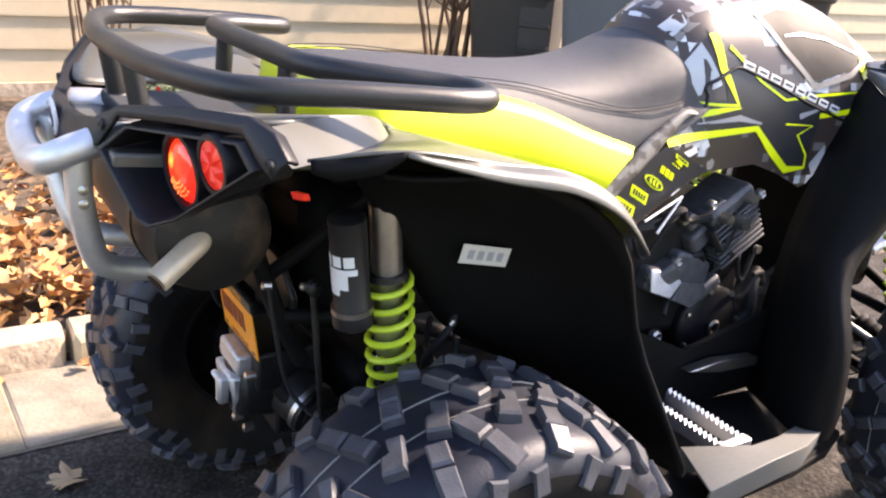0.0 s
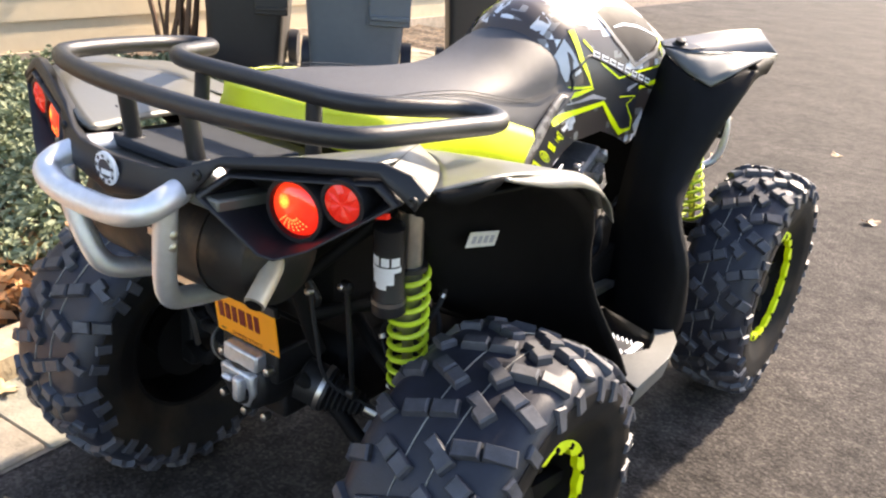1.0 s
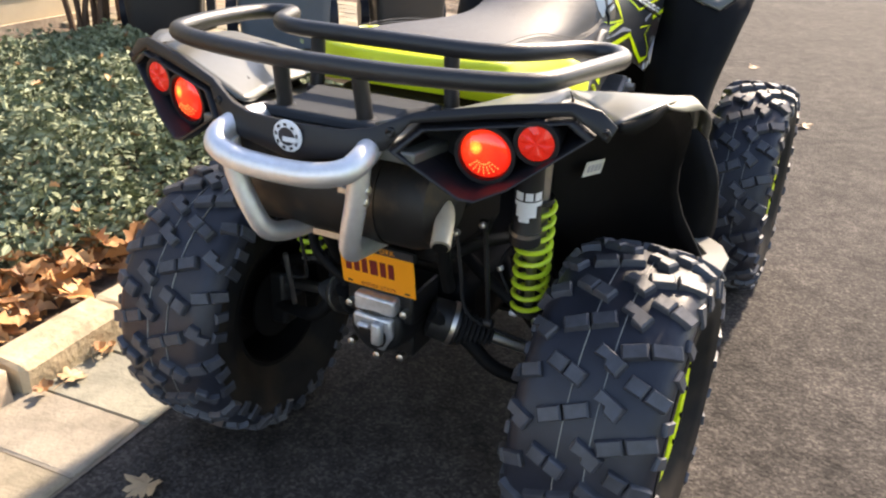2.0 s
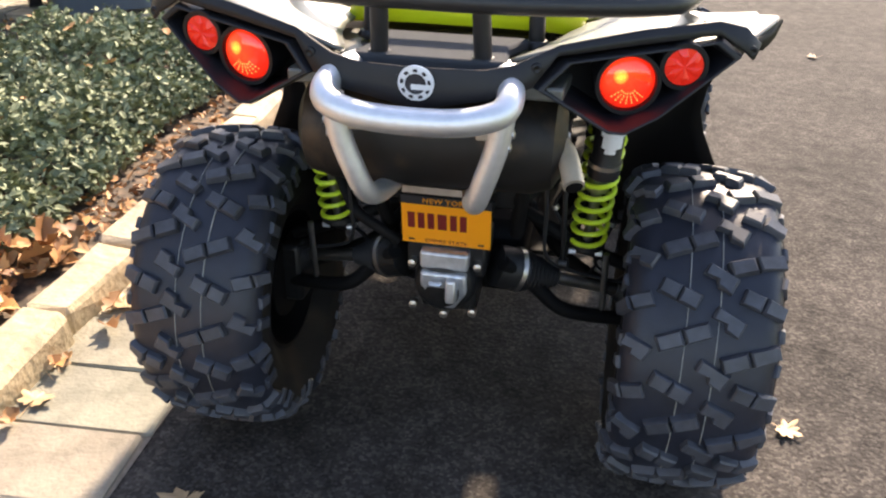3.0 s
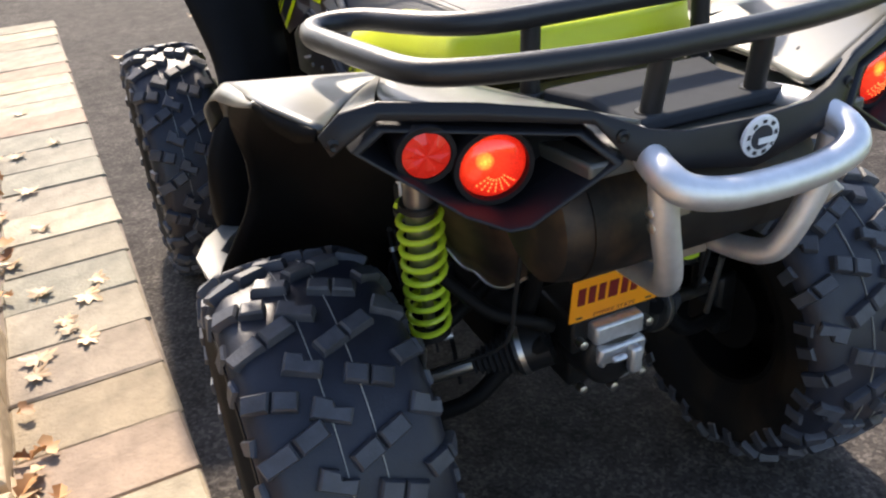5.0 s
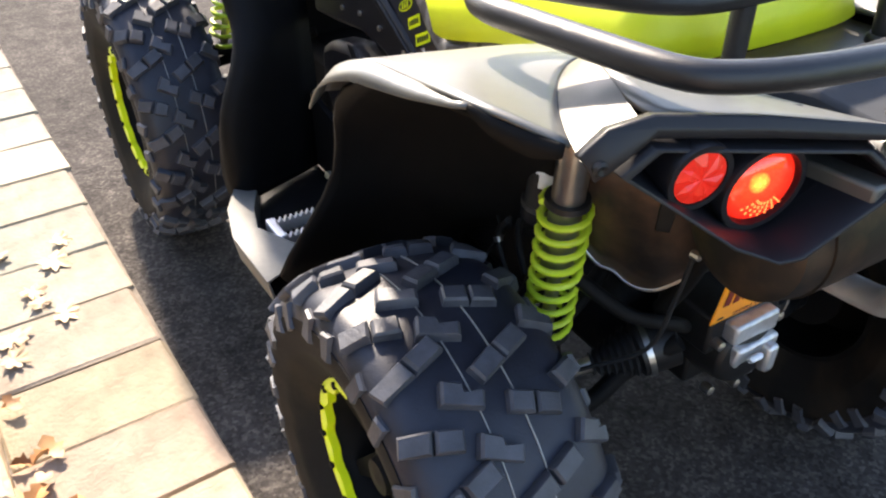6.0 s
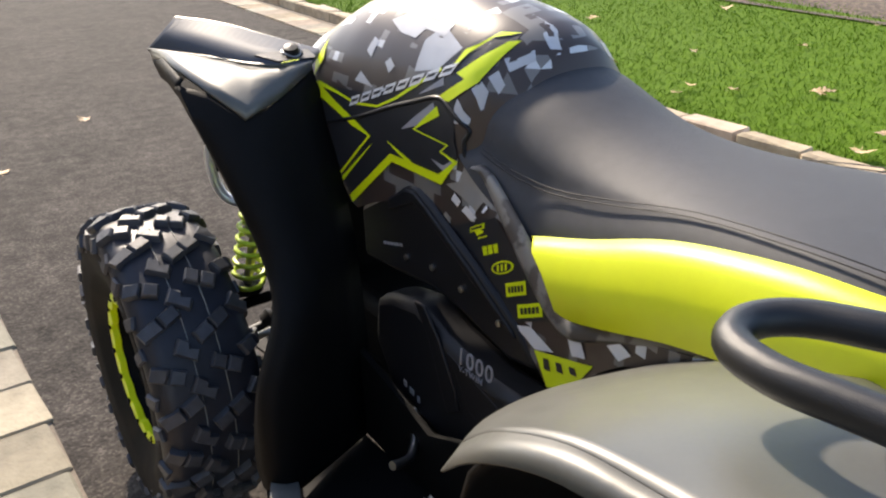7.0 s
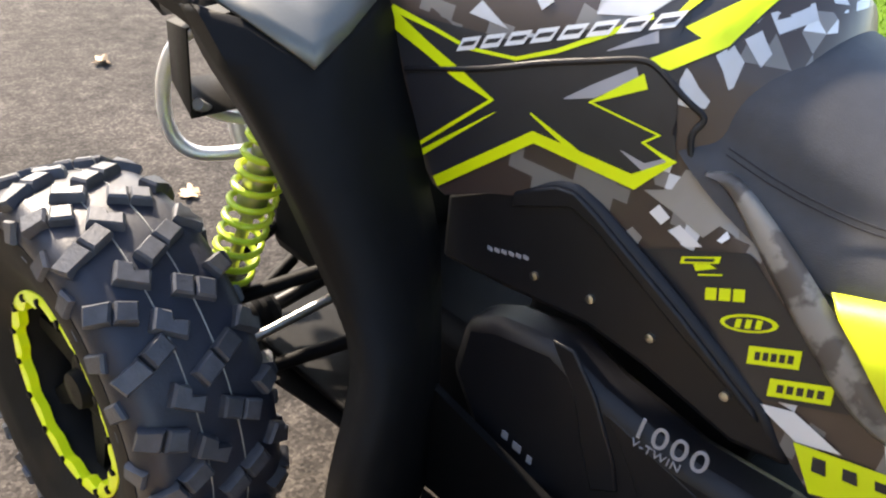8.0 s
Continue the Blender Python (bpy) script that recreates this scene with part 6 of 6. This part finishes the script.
        # side covers
        if s < 0:
            cover = [(0.906, 0.756), (0.83, 0.80), (0.745, 0.846), (0.72, 0.850), (0.689, 0.838), (0.56, 0.775), (0.451, 0.718), (0.405, 0.668), (0.47, 0.655), (0.587, 0.680), (0.669, 0.688), (0.78, 0.672), (0.90, 0.66)]
            side = part("side_cover", slab([(-0.166, y, z) for y, z in cover], (-0.018, 0, 0)), BLACK, bike, "black moulded side cover", bevel=0.009)
            part("cover_lip", slab([(-0.166, y, z) for y, z in ((0.80, 0.806), (0.745, 0.838), (0.72, 0.842), (0.689, 0.830), (0.56, 0.767), (0.46, 0.712), (0.45, 0.700), (0.56, 0.750), (0.685, 0.812), (0.72, 0.822), (0.80, 0.785))], (-0.023, 0, 0)), BLACK, side, bevel=0.003)
            for y, z in ((0.749, 0.714), (0.669, 0.727), (0.587, 0.723), (0.491, 0.708)):
                part("cover_bolt", lathe([(0, 0.0055), (0.004, 0.0055), (0.005, 0.003)], 10, axis_to((-0.184, y, z), (-0.3, y, z))), STEEL, side)
            for k in range(6):
                part("cover_print_bar", box((-0.1845, 0.822 - 0.011 * k, 0.714 + 0.0032 * k), (0.001, 0.008, 0.005)), GREYPRINT, side)
        bar = [(0.10, 1.40, 0.52), (0.11, 1.46, 0.56), (0.12, 1.48, 0.66), (0.12, 1.48, 0.78), (0.11, 1.47, 0.83), (0.06, 1.48, 0.85), (0.0, 1.49, 0.855)]
        part("front_bumper", tube(mx(bar, s), 0.016, 6, 14), ALU, bike, "aluminium tube front bumper")
        part("brush_guard", tube(mx([(0.14, 1.34, 0.625), (0.235, 1.40, 0.612), (0.272, 1.43, 0.65), (0.282, 1.425, 0.745), (0.25, 1.40, 0.82), (0.14, 1.36, 0.84)], s), 0.0115, 6, 14), ALU, bike, "bent aluminium side bar")
    part("nose_panel", loft([[(-0.16, 1.08, 0.985), (0.0, 1.10, 1.04), (0.16, 1.08, 0.985)], [(-0.16, 1.30, 0.945), (0.0, 1.36, 0.975), (0.16, 1.30, 0.945)], [(-0.15, 1.46, 0.86), (0.0, 1.50, 0.86), (0.15, 1.46, 0.86)]]), CAMO, bike, smooth=80, subsurf=2, solid=0.006)


front_end()


def engine():
    # left cover
    cover = [(0.83, 0.61), (0.78, 0.635), (0.69, 0.655), (0.62, 0.63), (0.50, 0.612), (0.38, 0.62), (0.34, 0.56), (0.42, 0.46), (0.60, 0.42), (0.78, 0.44), (0.84, 0.52)]
    part("engine_cover", slab([(-0.13, y, z) for y, z in cover], (-0.075, 0, 0)), BLACK, bike, bevel=0.018)
    strip = [(0.692, 0.664), (0.660, 0.668), (0.618, 0.625), (0.575, 0.560), (0.558, 0.520), (0.592, 0.496), (0.620, 0.550), (0.648, 0.613)]
    part("cover_facet", slab([(-0.203, y, z) for y, z in strip], (-0.006, 0, 0)), BLACK, bike, "blue-black facet of the engine cover", bevel=0.003)
    part("cover_plate", slab([(-0.203, y, z) for y, z in ((0.598, 0.612), (0.470, 0.585), (0.400, 0.555), (0.420, 0.500), (0.535, 0.535), (0.562, 0.570))], (-0.003, 0, 0)), BLACK, bike, bevel=0.0015)
    for k, w in enumerate((0.010, 0.014, 0.008)):
        part("cover_print_bar", box((-0.2055, 0.728 - 0.022 * k, 0.480 - 0.005 * k), (0.001, w, 0.012)), GREYPRINT, bike)
    for body, size, y, z in (("1000", 0.043, 0.567, 0.610), ("V-TWIN", 0.016, 0.562, 0.596)):
        cu = bpy.data.curves.new("engine_lettering", "FONT")
        cu.body, cu.size, cu.extrude, cu.shear, cu.space_character = body, size, 0.0008, 0.15, 1.12
        cu.materials.append(GREYPRINT)
        ob = new("engine_lettering", cu)
        ob.matrix_world = Matrix.Translation((-0.2068, y, z)) @ Matrix(((0, 0, -1, 0), (-1, 0, 0, 0), (0, 1, 0, 0), (0, 0, 0, 1))) @ pose(0, 0, 0, 0, 0, 5)
        ob.parent = bike
    # right-hand engine
    rng = random.Random(21)
    bm = lathe([(0, 0.05), (0.0, 0.080), (0.02, 0.088), (0.035, 0.088), (0.045, 0.07)], 28, axis_to((0.135, 0.735, 0.465), (0.3, 0.735, 0.465)))
    part("crankcase", bm, BLACK, bike, "black crankcase cover", bevel=0.004)
    for k in range(7):
        a = 2 * math.pi * k / 7
        part("case_bolt", lathe([(0, 0.006), (0.006, 0.006), (0.008, 0.003)], 8, axis_to((0.175, 0.735 + 0.079 * math.cos(a), 0.465 + 0.079 * math.sin(a)), (0.3, 0.735 + 0.079 * math.cos(a), 0.465 + 0.079 * math.sin(a)))), STEEL, bike)
    part("engine_block", box((0.05, 0.66, 0.58), (0.20, 0.36, 0.26)), DARKMETAL, bike, bevel=0.02)
    tilt = pose(0.13, 0.758, 0.670, 30, 0, 0)
    for k in range(8):
        part("cylinder_fin", box((0, 0, -0.05 + 0.013 * k), (0.11, 0.13, 0.005), m=tilt), ENGINE, bike, bevel=0.002)
    part("cylinder_barrel", box((0, 0, -0.005), (0.09, 0.11, 0.11), m=tilt), DARKMETAL, bike, bevel=0.01)
    part("cylinder_head", box((0.004, 0.0, 0.068), (0.105, 0.125, 0.035), m=tilt), ENGINE, bike, bevel=0.010)
    for dy, dz, r in ((-0.035, 0.068, 0.010), (0.035, 0.068, 0.010), (0.0, 0.03, 0.013)):
        q, q2 = tilt @ Vector((0.055, dy, dz)), tilt @ Vector((0.08, dy, dz))
        part("head_bolt", rod(q, q2, r, 10), STEEL, bike)
    lump = [(0.521, 0.575), (0.529, 0.621), (0.593, 0.608), (0.607, 0.645), (0.660, 0.630), (0.702, 0.608), (0.696, 0.575), (0.689, 0.546), (0.637, 0.526), (0.58, 0.550)]
    part("gear_housing", slab([(0.12, y, z) for y, z in lump], (0.058, 0, 0)), ENGINE, bike, "cast aluminium gear housing", bevel=0.008)
    part("housing_plate", slab([(0.176, 0.529, 0.619), (0.172, 0.590, 0.604), (0.184, 0.612, 0.584), (0.192, 0.576, 0.557), (0.188, 0.524, 0.577)], (0.005, 0, 0)), CAST, bike, "bright machined housing face", bevel=0.003)
    part("housing_web", slab([(0.184, 0.616, 0.582), (0.182, 0.683, 0.568), (0.190, 0.686, 0.548), (0.194, 0.637, 0.528), (0.192, 0.582, 0.554)], (0.004, 0, 0)), ENGINE, bike, bevel=0.002)
    part("coolant_hose", tube([(0.15, 0.888, 0.557), (0.175, 0.850, 0.530), (0.18, 0.848, 0.475), (0.17, 0.812, 0.447)], 0.013, 6, 12), RUBBER_BOOT, bike)
    for y, z, w, h, d in ((0.58, 0.60, 0.05, 0.04, 0.188), (0.70, 0.555, 0.07, 0.03, 0.186), (0.66, 0.66, 0.05, 0.045, 0.175), (0.83, 0.655, 0.05, 0.06, 0.165), (0.70, 0.715, 0.05, 0.04, 0.178), (0.63, 0.70, 0.03, 0.03, 0.175)):
        part("engine_casting", box((0, 0, 0), (0.05, w, h), m=pose(d - 0.025, y, z, 28, 0, rng.uniform(-12, 12))), ENGINE, bike, bevel=0.008)
    for y, z, r in ((0.745, 0.457, 0.018), (0.578, 0.466, 0.014), (0.60, 0.625, 0.010), (0.72, 0.64, 0.012), (0.77, 0.70, 0.012), (0.81, 0.745, 0.010), (0.67, 0.735, 0.009)):
        part("drain_plug", lathe([(0, r), (0.012, r), (0.016, r * 0.7), (0.012, r * 0.4), (0.012, 0)], 12, axis_to((0.168, y, z), (0.3, y, z))), STEEL, bike)
    for k in range(8):
        p0 = Vector((0.175, 0.47 + 0.05 * k, 0.57 + rng.uniform(-0.06, 0.16)))
        pts = [p0 + Vector((rng.uniform(-0.02, 0.02), 0.045 * j, rng.uniform(-0.05, 0.05))) for j in range(4)]
        part("hose", tube(pts, rng.choice((0.004, 0.006, 0.008)), 5, 8), RUBBER_BOOT, bike)
    for y, z in ((0.53, 0.60), (0.60, 0.71), (0.78, 0.72), (0.84, 0.62)):
        part("hose_clip", lathe([(0, 0.009), (0.010, 0.009)], 12, axis_to((0.17, y, z), (0.2, y, z))), STEEL, bike)
    for a, b in (((0.20, 0.467, 0.730), (0.19, 0.565, 0.765)), ((0.20, 0.503, 0.703), (0.19, 0.562, 0.760))):
        part("cable", rod(a, b, 0.0025, 8), ALU, bike)
    part("gear_lever", tube([(-0.20, 0.70, 0.44), (-0.26, 0.62, 0.42), (-0.31, 0.60, 0.43)], 0.008), STEEL, bike)
    part("brake_pedal", slab([(0.24, 0.585, 0.426), (0.25, 0.66, 0.440), (0.25, 0.775, 0.428), (0.25, 0.775, 0.408), (0.25, 0.66, 0.415)], (0.03, 0.0, 0.004)), STEEL, bike, bevel=0.003)


engine()


def arch_hardware():
    rng = random.Random(31)
    for s in (1, -1):
        for k in range(6):
            x, y, z = rng.uniform(0.20, 0.28), rng.uniform(-0.06, 0.10), rng.uniform(0.50, 0.80)
            pts = [(s * (x + rng.uniform(-0.02, 0.03)), y + rng.uniform(-0.03, 0.03), z - 0.06 * j) for j in range(4)]
            part("brake_hose", tube(pts, rng.choice((0.003, 0.0045, 0.006)), 5, 8), RUBBER_BOOT, bike)
            part("hose_clip", lathe([(0, 0.007), (0.008, 0.007)], 10, axis_to(pts[1], pts[2])), STEEL, bike)
        part("mount_bracket", slab([(s * 0.285, -0.02, 0.86), (s * 0.285, 0.05, 0.84), (s * 0.275, 0.04, 0.76), (s * 0.275, -0.01, 0.78)], (-s * 0.006, 0, 0)), DARKMETAL, bike, bevel=0.002)
        for y, z in ((0.0, 0.83), (0.03, 0.80)):
            part("bracket_bolt", lathe([(0, 0.006), (0.006, 0.006), (0.008, 0.003)], 8, axis_to((s * 0.284, y, z), (s * 0.4, y, z))), STEEL, bike)


arch_hardware()


def console():
    """The dark V-shaped recess in front of the handlebar, with its bright rim."""
    decal("console_recess", [(0.775, 1.088), (0.80, 1.055), (0.885, 0.975), (0.905, 0.972), (1.00, 0.995), (1.045, 1.020), (1.03, 1.062), (0.92, 1.098), (0.83, 1.102)], CONSOLE, 1, 0.0022, "dark console recess")
    stroke("console_rim", [(0.765, 1.094), (0.815, 1.030), (0.893, 0.962), (1.00, 0.985), (1.05, 1.012)], [0.010, 0.012, 0.012, 0.012, 0.008], RIM_GREY, 1, 0.0032)
    stroke("console_blade", [(0.822, 1.056), (0.87, 1.060), (0.94, 1.052), (1.035, 1.024)], [0.003, 0.006, 0.006, 0.003], CAST, 1, 0.0036)
    for s in (1, -1):
        decal("wing_panel", [(1.03, 1.00), (1.05, 1.03), (1.06, 0.99), (1.045, 0.968)], LIME, s, 0.0026)
    cu = bpy.data.curves.new("post_lettering", "FONT")
    cu.body, cu.size, cu.extrude = "D.E.S.S.", 0.013, 0.0004
    cu.materials.append(LIME)
    ob = new("post_lettering", cu)
    ob.matrix_world = pose(-0.262, 1.035, 1.0, 10, -14, -62)
    ob.parent = bike


console()

# ---- paving pieces ----
for args, name, material, seed in ((border(), "paver", PAVER, 1), (walkway(), "paver", PAVER, 2), (kerb_row(kerb_x, -2.2, 6.0, 4, "row of tan kerb stones along the planting bed"), "kerb_stone", KERB, 3), (kerb_row(lambda y: 2.685, -1.5, 12.0, 7, "row of tan kerb stones along the lawn"), "kerb_stone", KERB, 4)):
    owner, meshes, spots = args
    pieces(owner, name, meshes, material, spots, seed)


def right_border():
    bm = bmesh.new()
    loft([[(2.26, -8, 0.004), (2.64, -8, 0.004)], [(2.26, 14, 0.004), (2.64, 14, 0.004)]], bm)
    base = tagged(part("pavement", bm, JOINT), "course of tan pavers edging the lawn side of the driveway", "pavement", kind="structure")
    rng = random.Random(15)
    meshes = [block_mesh("paver", 0.275, 0.219, 0.05, 0.0025, 80 + k, 0.006) for k in range(4)]
    pieces(base, "paver", meshes, PAVER, [(2.40 + rng.uniform(-0.004, 0.004), -1.4 + 0.2255 * k, -0.012 + rng.uniform(-0.002, 0.003), rng.uniform(-0.8, 0.8)) for k in range(60)], 8)


right_border()
